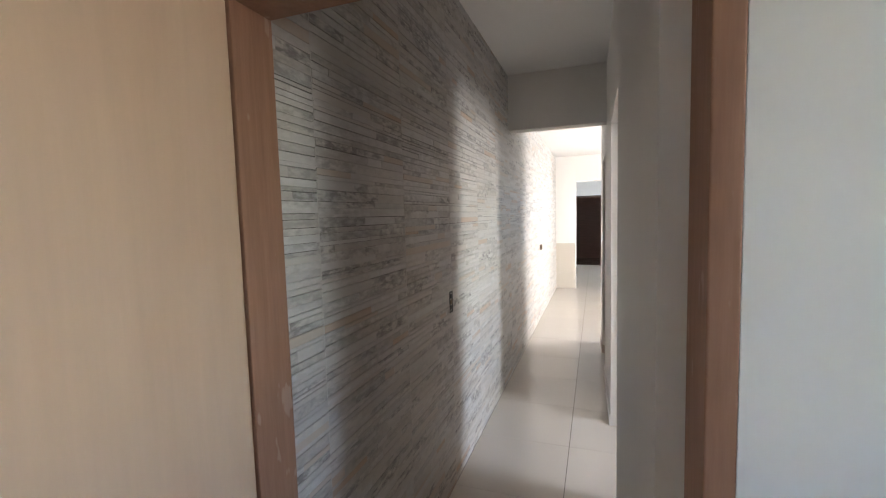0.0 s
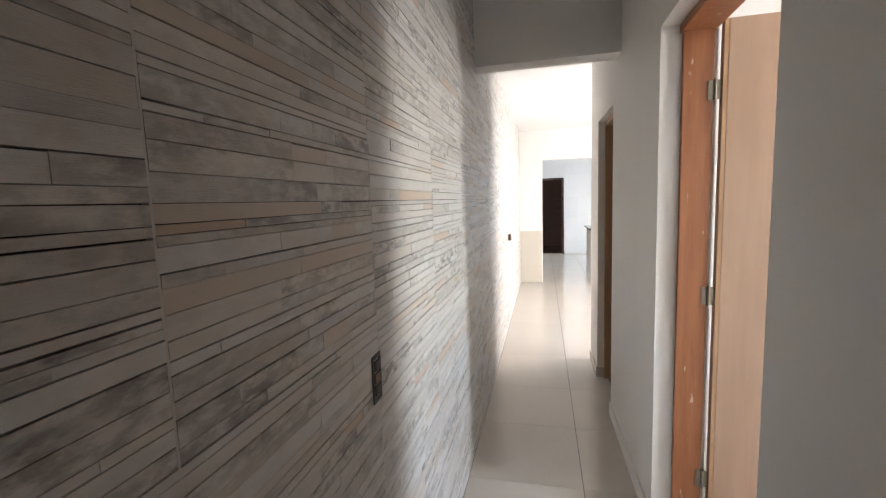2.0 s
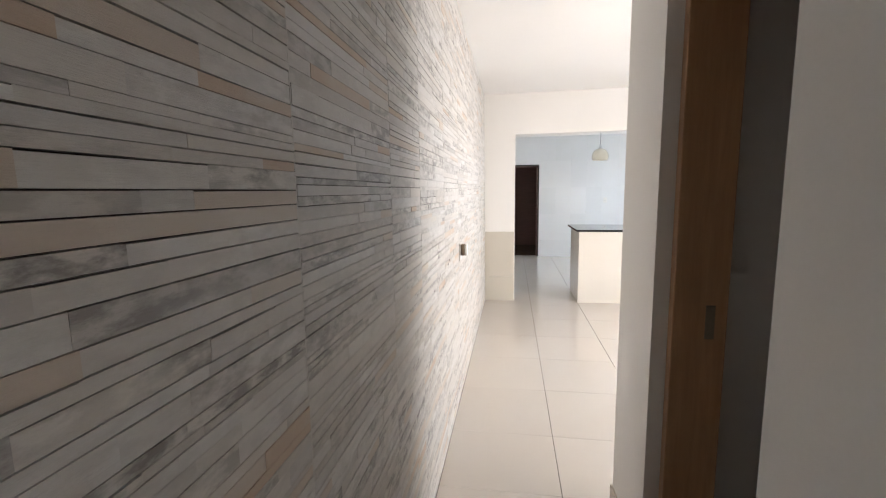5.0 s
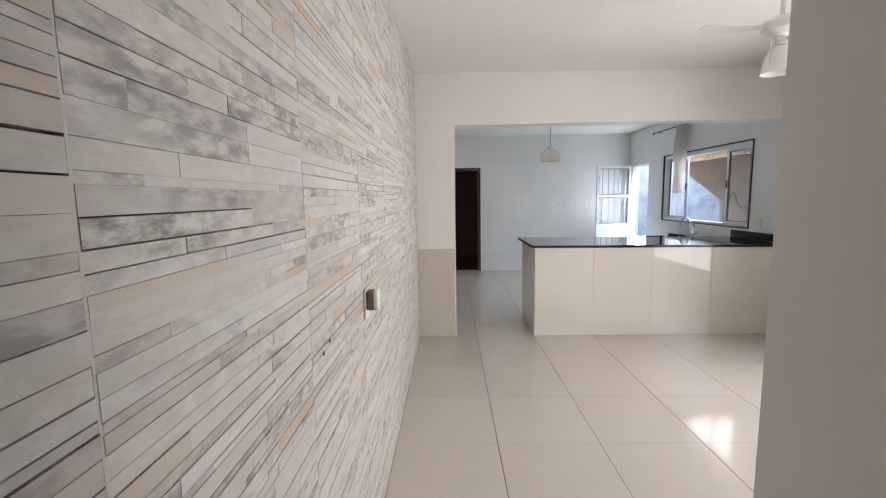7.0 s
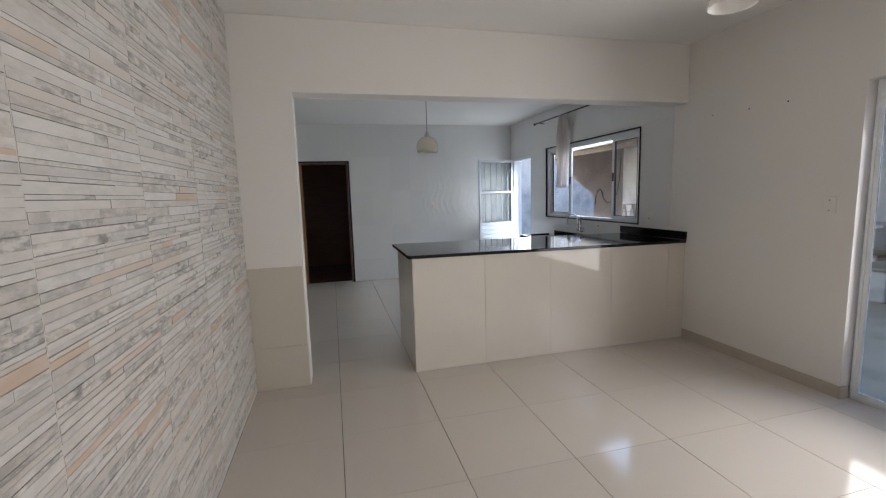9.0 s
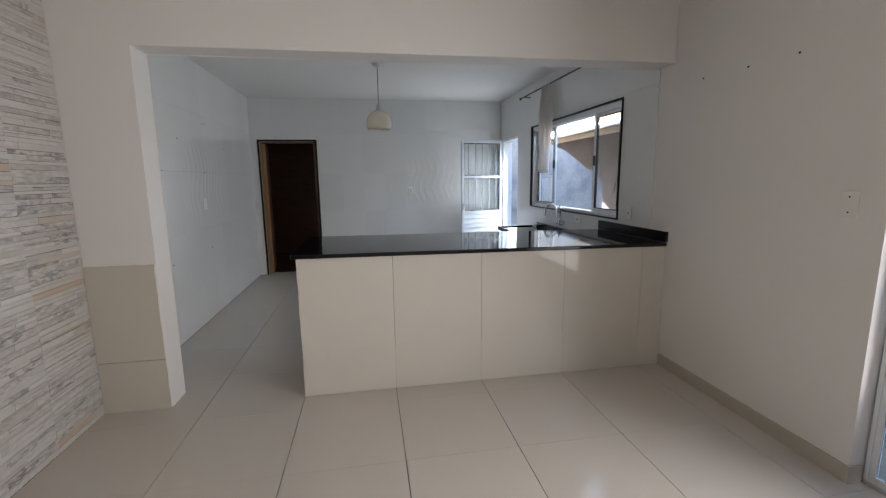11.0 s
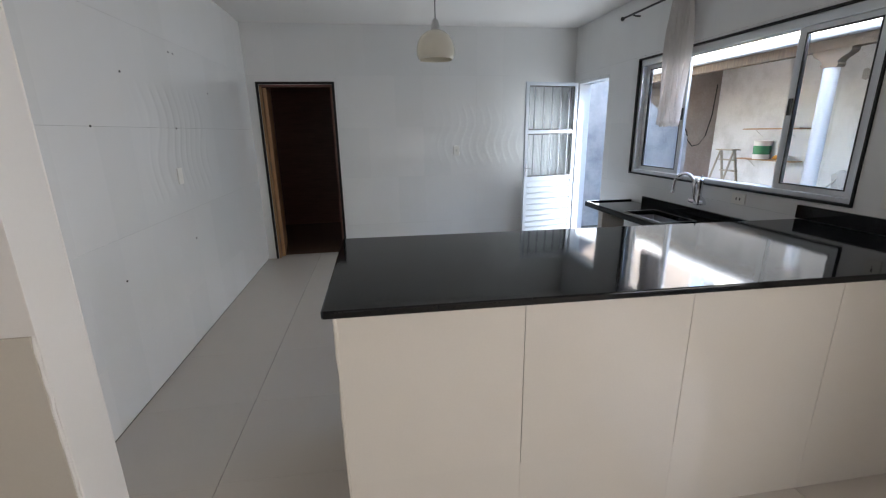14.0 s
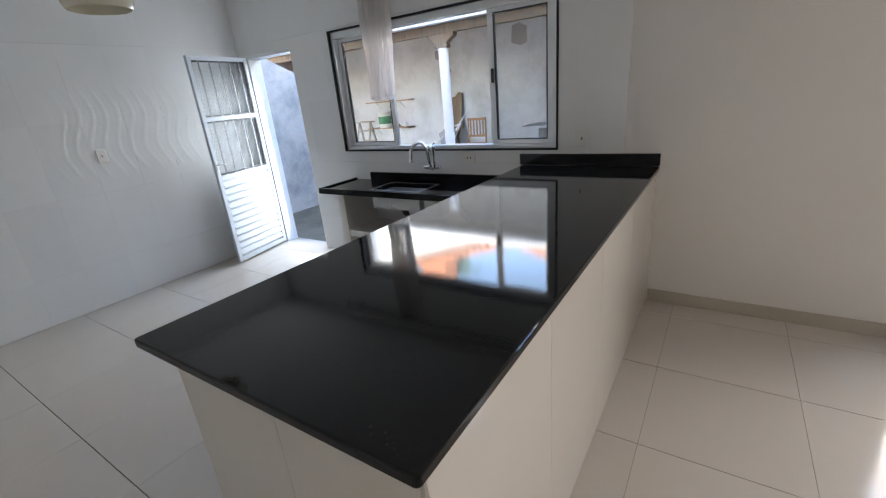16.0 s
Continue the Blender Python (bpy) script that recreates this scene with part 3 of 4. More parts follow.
# metal back door, its leaf folded back against the end wall
def metal_door():
    d = thing("door_5", "white louvred metal back door with barred ribbed glass, standing open", "door", "", "structure")
    W = 0.73
    part("stile", boxes((0, 0.045, -0.016, 0.016, 0.02, 2.07), bevel=0.003), DOOR_ENAMEL, d)
    part("stile", boxes((W - 0.045, W, -0.016, 0.016, 0.02, 2.07), bevel=0.003), DOOR_ENAMEL, d)
    for z0, z1 in ((0.02, 0.07), (0.90, 0.95), (1.475, 1.515), (2.03, 2.07)):
        part("rail", boxes((0.045, W - 0.045, -0.015, 0.015, z0, z1), bevel=0.003), DOOR_ENAMEL, d)
    for z0, z1 in ((0.965, 1.46), (1.53, 2.015)):
        part("glazing_bead", boxes((0.046, W - 0.046, -0.008, 0.008, z0 - 0.014, z0), (0.046, W - 0.046, -0.008, 0.008, z1, z1 + 0.014)), BLACK, d, "black rubber seal")
        part("side_seal", boxes((0.046, 0.054, -0.007, 0.002, z0, z1), (W - 0.06, W - 0.046, -0.007, 0.002, z0, z1)), BLACK, d, "black rubber seal")
        pane = part("pane", boxes((0.05, W - 0.05, 0.003, 0.007, z0 + 0.001, z1 - 0.001)), RIBBED, d, "ribbed obscure glass")
        pane.visible_shadow = False
    for k in range(5):
        x = 0.12 + k * 0.1225
        part("bar", boxes((x - 0.007, x + 0.007, -0.014, -0.009, 0.951, 1.474), (x - 0.007, x + 0.007, -0.014, -0.009, 1.516, 2.029)), DOOR_BAR, d)
    n = 11
    for k in range(n):
        z = 0.083 + k * 0.0735
        bm = bmesh.new()
        prof = [(-0.012, z), (-0.018, z + 0.012), (-0.006, z + 0.055), (0.004, z + 0.07), (0.004, z + 0.062), (-0.004, z + 0.008)]
        a = [bm.verts.new((0.047, y, zz)) for y, zz in prof]
        b = [bm.verts.new((W - 0.047, y, zz)) for y, zz in prof]
        for i in range(len(prof)):
            bm.faces.new((a[i], a[(i + 1) % 6], b[(i + 1) % 6], b[i]))
        bm.faces.new(a[::-1])
        bm.faces.new(b)
        part("louvre", bm, DOOR_ENAMEL, d)
    part("louvre_backing", boxes((0.046, W - 0.046, 0.006, 0.010, 0.071, 0.899)), DOOR_ENAMEL, d)
    lock = part("lock_plate", boxes((0.012, 0.034, -0.020, -0.0165, 0.96, 1.12), bevel=0.002), STEEL, d, "steel lock plate")
    part("handle", tubes(([(0.023, -0.02, 1.06), (0.023, -0.05, 1.06), (0.04, -0.055, 1.06), (0.12, -0.055, 1.055)], 0.007), sides=8), STEEL, lock, "lever handle", True)
    d.matrix_world = pose(3.215, 3.87, 0, 0, 0, 11)
    return d


metal_door()
d = thing("door_frame", "white painted steel frame of the back doorway", "door frame", "", "structure")
part("jamb", boxes((X_EAST - 0.004, 4.095, 3.985, 4.029, 0, 2.05), bevel=0.003), WHITE_METAL, d)
part("jamb", boxes((X_EAST + 0.01, 4.095, 3.301, 3.318, 0, 2.05), bevel=0.003), WHITE_METAL, d)
part("head_jamb", boxes((X_EAST - 0.004, 4.095, 3.301, 4.029, 2.05, 2.084), bevel=0.003), WHITE_METAL, d)

# sliding glass door of the living room
d = thing("door_6", "tall sliding glass door in a slim white aluminium frame", "door", "", "structure")
part("track", boxes((4.03, 4.09, -3.299, -1.42, 0.0, 0.022), bevel=0.002), ALU, d, "aluminium floor track")
part("frame", boxes((4.025, 4.09, -1.438, -1.42, 0.022, 2.06), bevel=0.003), WHITE_METAL, d)
part("frame", boxes((4.025, 4.09, -3.299, -3.269, 0.022, 2.06), bevel=0.003), WHITE_METAL, d)
part("frame", boxes((4.025, 4.09, -3.299, -1.42, 2.06, 2.114), bevel=0.003), WHITE_METAL, d)
for y0, y1, x in ((-2.42, -1.439, 4.042), (-3.267, -2.36, 4.068)):
    s = part("sash", boxes((x - 0.010, x + 0.010, y1 - 0.024, y1, 0.023, 2.058), (x - 0.010, x + 0.010, y0, y0 + 0.024, 0.023, 2.058),
                           (x - 0.010, x + 0.010, y0 + 0.024, y1 - 0.024, 0.023, 0.055), (x - 0.010, x + 0.010, y0 + 0.024, y1 - 0.024, 2.03, 2.058)), WHITE_METAL, d)
    pane = part("pane", boxes((x - 0.003, x + 0.003, y0 + 0.025, y1 - 0.025, 0.056, 2.029)), PANE, s)
    pane.visible_shadow = False


# ---- kitchen window ----
w = thing("window_1", "aluminium sliding window with a black stone surround, one side open", "window", "", "structure")
WY0, WY1, WZ0, WZ1 = 0.626, 2.757, 1.082, 2.15
for r in ((WY0, WY1, WZ0, WZ0 + 0.013), (WY0, WY1, WZ1 - 0.013, WZ1), (WY0, WY0 + 0.013, WZ0 + 0.013, WZ1 - 0.013), (WY1 - 0.013, WY1, WZ0 + 0.013, WZ1 - 0.013)):
    part("surround", boxes((X_EAST - 0.012, X_EAST + 0.06, *r), bevel=0.002), BLACK_TRIM, w, "black stone surround")
FY0, FY1, FZ0, FZ1 = WY0 + 0.0135, WY1 - 0.0135, WZ0 + 0.0135, WZ1 - 0.0135
for r in ((FY0, FY1, FZ0, FZ0 + 0.03), (FY0, FY1, FZ1 - 0.055, FZ1), (FY0, FY0 + 0.03, FZ0 + 0.03, FZ1 - 0.055), (FY1 - 0.03, FY1, FZ0 + 0.03, FZ1 - 0.055)):
    part("window_frame", boxes((X_EAST + 0.012, X_EAST + 0.1, *r), bevel=0.003), ALU, w, "aluminium frame")
for y0, y1, x in ((FY0 + 0.031, 1.17, 4.00), (2.13, FY1 - 0.031, 4.025)):
    z0, z1 = FZ0 + 0.031, FZ1 - 0.056
    s = part("sash", boxes((x - 0.012, x + 0.012, y0, y0 + 0.045, z0, z1), (x - 0.012, x + 0.012, y1 - 0.045, y1, z0, z1),
                           (x - 0.012, x + 0.012, y0 + 0.045, y1 - 0.045, z0, z0 + 0.03), (x - 0.012, x + 0.012, y0 + 0.045, y1 - 0.045, z1 - 0.03, z1)), ALU, w, "aluminium sash")
    part("seal", boxes((x - 0.013, x + 0.0125, y0 + 0.046, y0 + 0.054, z0 + 0.031, z1 - 0.031), (x - 0.013, x + 0.0125, y1 - 0.054, y1 - 0.046, z0 + 0.031, z1 - 0.031),
                       (x - 0.013, x + 0.0125, y0 + 0.054, y1 - 0.054, z0 + 0.031, z0 + 0.038), (x - 0.013, x + 0.0125, y0 + 0.054, y1 - 0.054, z1 - 0.038, z1 - 0.031)), BLACK, s, "black seal")
    pane = part("pane", boxes((x - 0.002, x + 0.002, y0 + 0.055, y1 - 0.055, z0 + 0.039, z1 - 0.039)), PANE, s)
    pane.visible_shadow = False
part("latch", boxes((3.972, 3.987, 1.13, 1.15, 1.58, 1.68), bevel=0.003), BLACK, w, "black latch")
part("latch", boxes((3.996, 4.012, 2.145, 2.163, 1.58, 1.68), bevel=0.003), BLACK, w, "black latch")

# curtain rod with one bunched sheer panel
rod = thing("curtain_rod", "black metal curtain rod above the kitchen window", "curtain rod")
part("pole", tubes(([(3.868, 0.35, 2.545), (3.868, 2.99, 2.55)], 0.009)), BLACK, rod)
for y in (0.34, 2.99):
    part("finial", turned([(0.004, -0.02), (0.016, -0.012), (0.018, 0.0), (0.016, 0.012), (0.004, 0.02)], (3.868, y, 2.548), 12), BLACK, rod, "", True)
for y in (0.6, 2.82):
    part("bracket", tubes(([(3.868, y, 2.548), (3.9, y, 2.535), (X_EAST - 0.002, y, 2.535)], 0.007), sides=8), BLACK, rod)


def curtain():
    bm = bmesh.new()
    n, rows_n = 60, 24
    grid = []
    for j in range(rows_n + 1):
        f = j / rows_n
        z = 2.556 - f * 1.02
        half = 0.125 + 0.03 * f + 0.015 * math.sin(5 * f)
        mid = 2.12 + 0.02 * f
        row = []
        for i in range(n + 1):
            u = i / n
            y = mid + half * (1 - 2 * u) + 0.008 * math.sin(9 * u + 4 * f)
            x = 3.868 + (0.016 + 0.012 * f) * math.sin(u * 44 + 1.3 * math.sin(3 * f)) + 0.006 * math.sin(17 * u + 9 * f)
            row.append(bm.verts.new((x, y, z + (0.012 * math.sin(u * 21) if j == rows_n else 0))))
        grid.append(row)
    for a, b in zip(grid, grid[1:]):
        for i in range(n):
            bm.faces.new((a[i], a[i + 1], b[i + 1], b[i]))
    ob = solid("curtain", bm, SHEER, "bunched off-white sheer curtain hanging from the black rod", "curtain", smooth=True)
    sol = ob.modifiers.new("cloth", "SOLIDIFY")
    sol.thickness = 0.0012
    return ob


curtain()

# ---- bar counter ----


def risen(bm, above):
    """The bar's top rises slightly towards its free end."""
    for v in bm.verts:
        if v.co.z > above:
            v.co.z += 0.022 * (X_EAST - v.co.x) / 2.73
    return bm


bar = thing("bar_counter", "cream tiled bar counter between living room and kitchen", "counter")
part("front_wall", risen(boxes((1.266, X_EAST - 0.001, -0.022, 0.10, 0, 0.944)), 0.5), GROUT, bar)
part("end_wall", risen(boxes((1.266, 1.38, 0.10, 0.78, 0, 0.944)), 0.5), LIGHT_GROUT, bar)
XJ = [1.2555, 1.881, 2.506, 3.132, 3.757, 3.949]
for a, b in zip(XJ, XJ[1:]):
    for z0, z1 in ((0.002, 0.3234), (0.3236, 0.943)):
        gap = 0.0013 if z1 > 0.5 else 0.0004
        part("tile", risen(boxes((a + gap, b - gap, -0.034, -0.0225, z0, z1)), 0.5), PANEL_TILE, bar)
for y0, y1 in ((-0.0215, 0.375), (0.3775, 0.78)):
    for z0, z1 in ((0.002, 0.3234), (0.3236, 0.943)):
        part("tile", risen(boxes((1.2555, 1.2655, y0, y1, z0, z1), bevel=0.001), 0.5), PANEL_TILE, bar)


def rough_bead(parent, x, y, z0, z1, r, material, seed):
    """A hand-trowelled plaster edge that wanders a little."""
    rb = random.Random(seed)
    n = int((z1 - z0) / 0.05)
    pts = [(x + rb.uniform(-0.002, 0.002), y + rb.uniform(-0.002, 0.002), z0 + (z1 - z0) * k / n) for k in range(n + 1)]
    return part("plaster_edge", tubes((pts, [r * rb.uniform(0.55, 1.25) for _ in pts]), sides=7), material, parent, "rough plaster edge", True)


rough_bead(bar, 1.2575, -0.031, 0.003, 0.963, 0.0065, PANEL_TILE, 3)
rough_bead(wall_hall, 0.984, -6.083, 0.02, 2.21, 0.0045, PAINT, 4)
rough_bead(header, 0.399, -0.004, 0.01, 0.965, 0.006, PAINT, 5)


def rounded_slab(x0, x1, y0, y1, z0, z1, r=0.006, corner=0.012):
    pts = []
    for cx, cy, a0 in ((x1 - corner, y1 - corner, 0), (x0 + corner, y1 - corner, 90), (x0 + corner, y0 + corner, 180), (x1 - corner, y0 + corner, 270)):
        for k in range(5):
            a = radians(a0 + 22.5 * k)
            pts.append((cx + corner * math.cos(a), cy + corner * math.sin(a)))
    bm = prism(pts, z0, z1)
    bmesh.ops.bevel(bm, geom=[e for e in bm.edges if abs(e.verts[0].co.z - e.verts[1].co.z) < 1e-6], offset=r, segments=3, affect="EDGES", profile=0.5)
    return bm


top = thing("bar_worktop", "polished black granite bar top with a low backsplash at the wall", "worktop")
part("slab", risen(rounded_slab(1.218, X_EAST - 0.002, -0.052, 0.90, 0.945, 0.972), 0.5), GRANITE, top)
part("backsplash", boxes((3.925, X_EAST - 0.001, -0.052, 0.915, 0.9755, 1.055), bevel=0.003), GRANITE, top)

# ---- sink unit ----
unit = thing("sink_cabinet", "white plastered masonry base under the kitchen sink, open in front", "cabinet")
part("side", boxes((3.53, X_EAST + 0.005, 2.46, 2.54, 0, 0.774), bevel=0.004), PAINT, unit)
part("divider", boxes((3.53, X_EAST + 0.005, 1.45, 1.57, 0, 0.774), bevel=0.004), PAINT, unit)
part("shelf", boxes((3.54, X_EAST + 0.005, 1.571, 2.459, 0.36, 0.42), bevel=0.004), PAINT, unit)
part("side", boxes((3.53, X_EAST + 0.005, 0.905, 0.98, 0, 0.774), bevel=0.004), PAINT, unit)
SZ0, SZ1 = 0.775, 0.812
SX0, SX1, SY0, SY1 = 3.46, X_EAST + 0.004, 0.902, 2.69
BX0, BX1, BY0, BY1 = 3.56, 3.84, 1.64, 2.13
sink_top = thing("sink_worktop", "black granite sink top with a raised rim and low backsplash", "worktop")
part("slab", boxes((SX0, SX1, SY0, BY0, SZ0, SZ1), (SX0, SX1, BY1, SY1, SZ0, SZ1), (SX0, BX0, BY0, BY1, SZ0, SZ1), (BX1, SX1, BY0, BY1, SZ0, SZ1)), GRANITE, sink_top)
part("rim", boxes((SX0, SX0 + 0.025, SY0, SY1, SZ1 + 0.0005, SZ1 + 0.013), bevel=0.003), GRANITE, sink_top)
part("rim", boxes((SX0 + 0.026, SX1, SY1 - 0.025, SY1, SZ1 + 0.0005, SZ1 + 0.013), bevel=0.003), GRANITE, sink_top)
part("backsplash", boxes((3.925, SX1, SY0, 2.464, SZ1 + 0.0005, 0.886), bevel=0.003), GRANITE, sink_top)
sink = thing("sink", "stainless steel sink bowl set in the granite top", "sink")
bowl = part("bowl", boxes((BX0 - 0.004, BX0, BY0, BY1, 0.66, 0.806), (BX1, BX1 + 0.004, BY0, BY1, 0.66, 0.806), (BX0 - 0.004, BX1 + 0.004, BY0 - 0.004, BY0, 0.66, 0.806),
                   (BX0 - 0.004, BX1 + 0.004, BY1, BY1 + 0.004, 0.66, 0.806), (BX0 - 0.004, BX1 + 0.004, BY0 - 0.004, BY1 + 0.004, 0.652, 0.66)), STEEL, sink)
part("bowl_rim", boxes((BX0 - 0.016, BX0, BY0 - 0.016, BY1 + 0.016, SZ1 + 0.0003, SZ1 + 0.0026), (BX1, BX1 + 0.016, BY0 - 0.016, BY1 + 0.016, SZ1 + 0.0003, SZ1 + 0.0026), (BX0, BX1, BY0 - 0.016, BY0, SZ1 + 0.0003, SZ1 + 0.0026), (BX0, BX1, BY1, BY1 + 0.016, SZ1 + 0.0003, SZ1 + 0.0026)), STEEL, bowl, "brushed steel rim")
part("strainer", turned([(0.045, 0.0), (0.04, 0.003), (0.012, 0.001), (0.006, 0.006)], (3.70, 1.9, 0.6605), 20), CHROME, bowl, "chrome strainer", True)
part("drain", tubes(([(3.70, 1.9, 0.662), (3.70, 1.9, 0.58), (3.70, 1.86, 0.54), (3.74, 1.8, 0.54), (3.82, 1.75, 0.57), (3.95, 1.72, 0.57)], [0.045, 0.03, 0.022, 0.022, 0.02, 0.02])), BLACK, sink, "black drain pipe", True)

tap = thing("faucet", "chrome wall-mounted mixer tap with a swan neck spout", "tap")
part("body", tubes(([(3.948, 1.71, 0.95), (3.885, 1.71, 0.95)], [0.032, 0.026])), CHROME, tap, "", True)
part("cross_bar", tubes(([(3.90, 1.63, 0.95), (3.90, 1.79, 0.95)], 0.017)), CHROME, tap, "", True)
column = part("column", turned([(0.022, 0.0), (0.024, 0.03), (0.02, 0.06), (0.021, 0.14), (0.025, 0.15), (0.025, 0.175), (0.01, 0.185)], (3.892, 1.69, 0.95), 16), CHROME, tap, "", True)
part("lever", tubes(([(3.892, 1.69, 1.125), (3.87, 1.66, 1.15), (3.85, 1.63, 1.165)], 0.006), sides=8), CHROME, column, "", True)
arc = [(3.892 - 0.02 - 0.10 * (1 - math.cos(a)) * 0.5, 1.73 + 0.10 * (1 - math.cos(a)) * 0.5, 1.08 + 0.085 * math.sin(a)) for a in [math.pi * k / 12 for k in range(13)]]
spout = part("spout", tubes(([(3.892, 1.72, 0.96), (3.88, 1.725, 1.02)] + arc + [(arc[-1][0] - 0.003, arc[-1][1] + 0.003, 1.03)], 0.0135)), CHROME, tap, "", True)

part("nozzle", turned([(0.015, 0.0), (0.0165, -0.004), (0.0165, -0.02), (0.012, -0.022)], (arc[-1][0] - 0.003, arc[-1][1] + 0.003, 1.034), 14), CHROME, spout, "", True)


# ---- lamps ----
lamp = thing("pendant_lamp", "pendant lamp with an opal glass dome on a thin cord", "lamp")
LX, LY = 1.888, 2.06
part("ceiling_rose", turned([(0.058, 0.0), (0.058, -0.008), (0.048, -0.02), (0.02, -0.027), (0.008, -0.03)], (LX, LY, KITCHEN_CEIL), 24), STEEL, lamp, "brushed metal rose", True)
part("cord", tubes(([(LX, LY, KITCHEN_CEIL - 0.028), (LX, LY, 2.30)], 0.0035), sides=6), BLACK, lamp)
cap = part("socket_cap", turned([(0.012, 0.075), (0.022, 0.06), (0.03, 0.03), (0.033, 0.0)], (LX, LY, 2.225), 20), STEEL, lamp, "brushed metal cap", True)
dome = [(0.03, 0.0), (0.07, -0.014), (0.108, -0.045), (0.13, -0.085), (0.14, -0.13), (0.138, -0.17), (0.127, -0.198)]
inner = [(r - 0.005, z - 0.003) for r, z in dome[::-1]]
part("shade", turned(dome + inner, (LX, LY, 2.228), 40, False), OPAL, lamp, "cream opal glass dome", True)
part("bulb", turned([(0.012, 0.0), (0.02, -0.03), (0.03, -0.06), (0.028, -0.085), (0.012, -0.1)], (LX, LY, 2.213), 16), WHITE_PLASTIC, cap, "unlit white bulb", True)

fan = thing("ceiling_fan", "white ceiling fan with a frosted bell light, standing still", "ceiling fan")
FX, FY = 2.27, -1.95
part("canopy", turned([(0.065, 0.0), (0.065, -0.02), (0.04, -0.06), (0.018, -0.075)], (FX, FY, CEIL), 24), WHITE_PLASTIC, fan, "", True)
part("down_rod", tubes(([(FX, FY, CEIL - 0.07), (FX, FY, 2.50)], 0.014)), WHITE_PLASTIC, fan)
motor = part("motor", turned([(0.02, 0.06), (0.07, 0.05), (0.10, 0.02), (0.10, -0.02), (0.07, -0.045), (0.045, -0.05)], (FX, FY, 2.455), 28), WHITE_PLASTIC, fan, "", True)
for k in range(3):
    ang = radians(176 + 120 * k)
    bm = bmesh.new()
    prof = [(0.10, 0.016), (0.16, 0.022), (0.2, 0.034), (0.40, 0.04), (0.44, 0.032), (0.455, 0.016)]
    vs = {}
    for zz in (-0.003, 0.003):
        vs[zz] = [bm.verts.new((r, s * w_, zz + 0.2 * s * w_)) for s in (1, -1) for r, w_ in (prof if s == 1 else prof[::-1])]
    n = len(vs[0.003])
    bm.faces.new(vs[0.003])
    bm.faces.new(vs[-0.003][::-1])
    for i in range(n):
        bm.faces.new((vs[-0.003][i], vs[-0.003][(i + 1) % n], vs[0.003][(i + 1) % n], vs[0.003][i]))
    b = part("blade", bm, WHITE_PLASTIC, motor)
    b.matrix_world = Matrix.Translation((FX, FY, 2.46)) @ Matrix.Rotation(ang, 4, "Z")
neck = part("lamp_neck", turned([(0.035, 0.0), (0.035, -0.03), (0.05, -0.04), (0.05, -0.055)], (FX, FY, 2.405), 20), CHROME, fan, "", True)
bell = [(0.035, 0.0), (0.055, -0.02), (0.072, -0.06), (0.082, -0.11), (0.09, -0.15)]
part("shade", turned(bell + [(r - 0.004, z) for r, z in bell[::-1]], (FX, FY, 2.352), 32, False), FROSTED, neck, "frosted bell glass", True)
part("pull_chain", tubes(([(FX - 0.06, FY - 0.02, 2.40), (FX - 0.075, FY - 0.03, 2.3), (FX - 0.075, FY - 0.03, 2.25)], 0.0025), sides=6), STEEL, fan, "thin pull chain")


# ---- sockets, switches and wall marks ----
def plate(name, label, m, w_=0.075, h=0.115, holes=1, upright=True, insert=None, screws=False):
    """A wall plate facing local -y."""
    d = thing(name, label, name.replace("_", " "))
    cover = part("cover", boxes((-w_ / 2, w_ / 2, -0.009, 0, -h / 2, h / 2), bevel=0.003), WHITE_PLASTIC, d)
    for k in range(holes):
        q = (k - (holes - 1) / 2) * 0.03
        x, z = (0, q) if upright else (q, 0)
        part("insert", boxes((x - 0.0045, x + 0.0045, -0.0115, -0.0092, z - 0.009, z + 0.009), bevel=0.001), insert or BLACK, cover)
    for z in (-0.036, 0.036) if screws else ():
        part("screw", tubes(([(0, -0.0085, z), (0, -0.0105, z)], 0.0042), sides=8), INK, cover)
    d.matrix_world = m
    return d


plate("wall_socket", "small white socket plate on the tiled end wall", pose(2.42, Y_NORTH - 0.002, 1.283))
plate("wall_socket", "white socket plate set sideways above the sink", pose(X_EAST - 0.002, 1.366, 1.022, 0, 0, -90), 0.115, 0.075, 2, False)
plate("wall_socket", "white socket plate beside the kitchen window", pose(X_EAST - 0.002, 0.456, 1.16, 0, 0, -90))
plate("light_switch", "blank white cover plate with two dark screws on the wall", pose(X_EAST - 0.001, -1.257, 1.326, 0, 0, -90), 0.075, 0.12, 0, True, screws=True)
plate("wall_socket", "white socket plate on the tiled side wall", pose(0.001, 2.07, 1.24, 0, 0, 90), insert=WHITE_PLASTIC)

d = thing("wall_box", "open black three-way electrical box in the stone wall", "electrical box")
part("rim", boxes((0.001, 0.004, -7.125, -7.115, 1.055, 1.18), (0.001, 0.004, -7.08, -7.07, 1.055, 1.18), (0.001, 0.004, -7.115, -7.08, 1.17, 1.18), (0.001, 0.004, -7.115, -7.08, 1.055, 1.065)), BLACK, d)
for z in (1.085, 1.118, 1.151):
    part("module", boxes((0.001, 0.006, -7.112, -7.083, z - 0.013, z + 0.013), bevel=0.001), BLACK if z != 1.118 else GREY_WOOD, d)

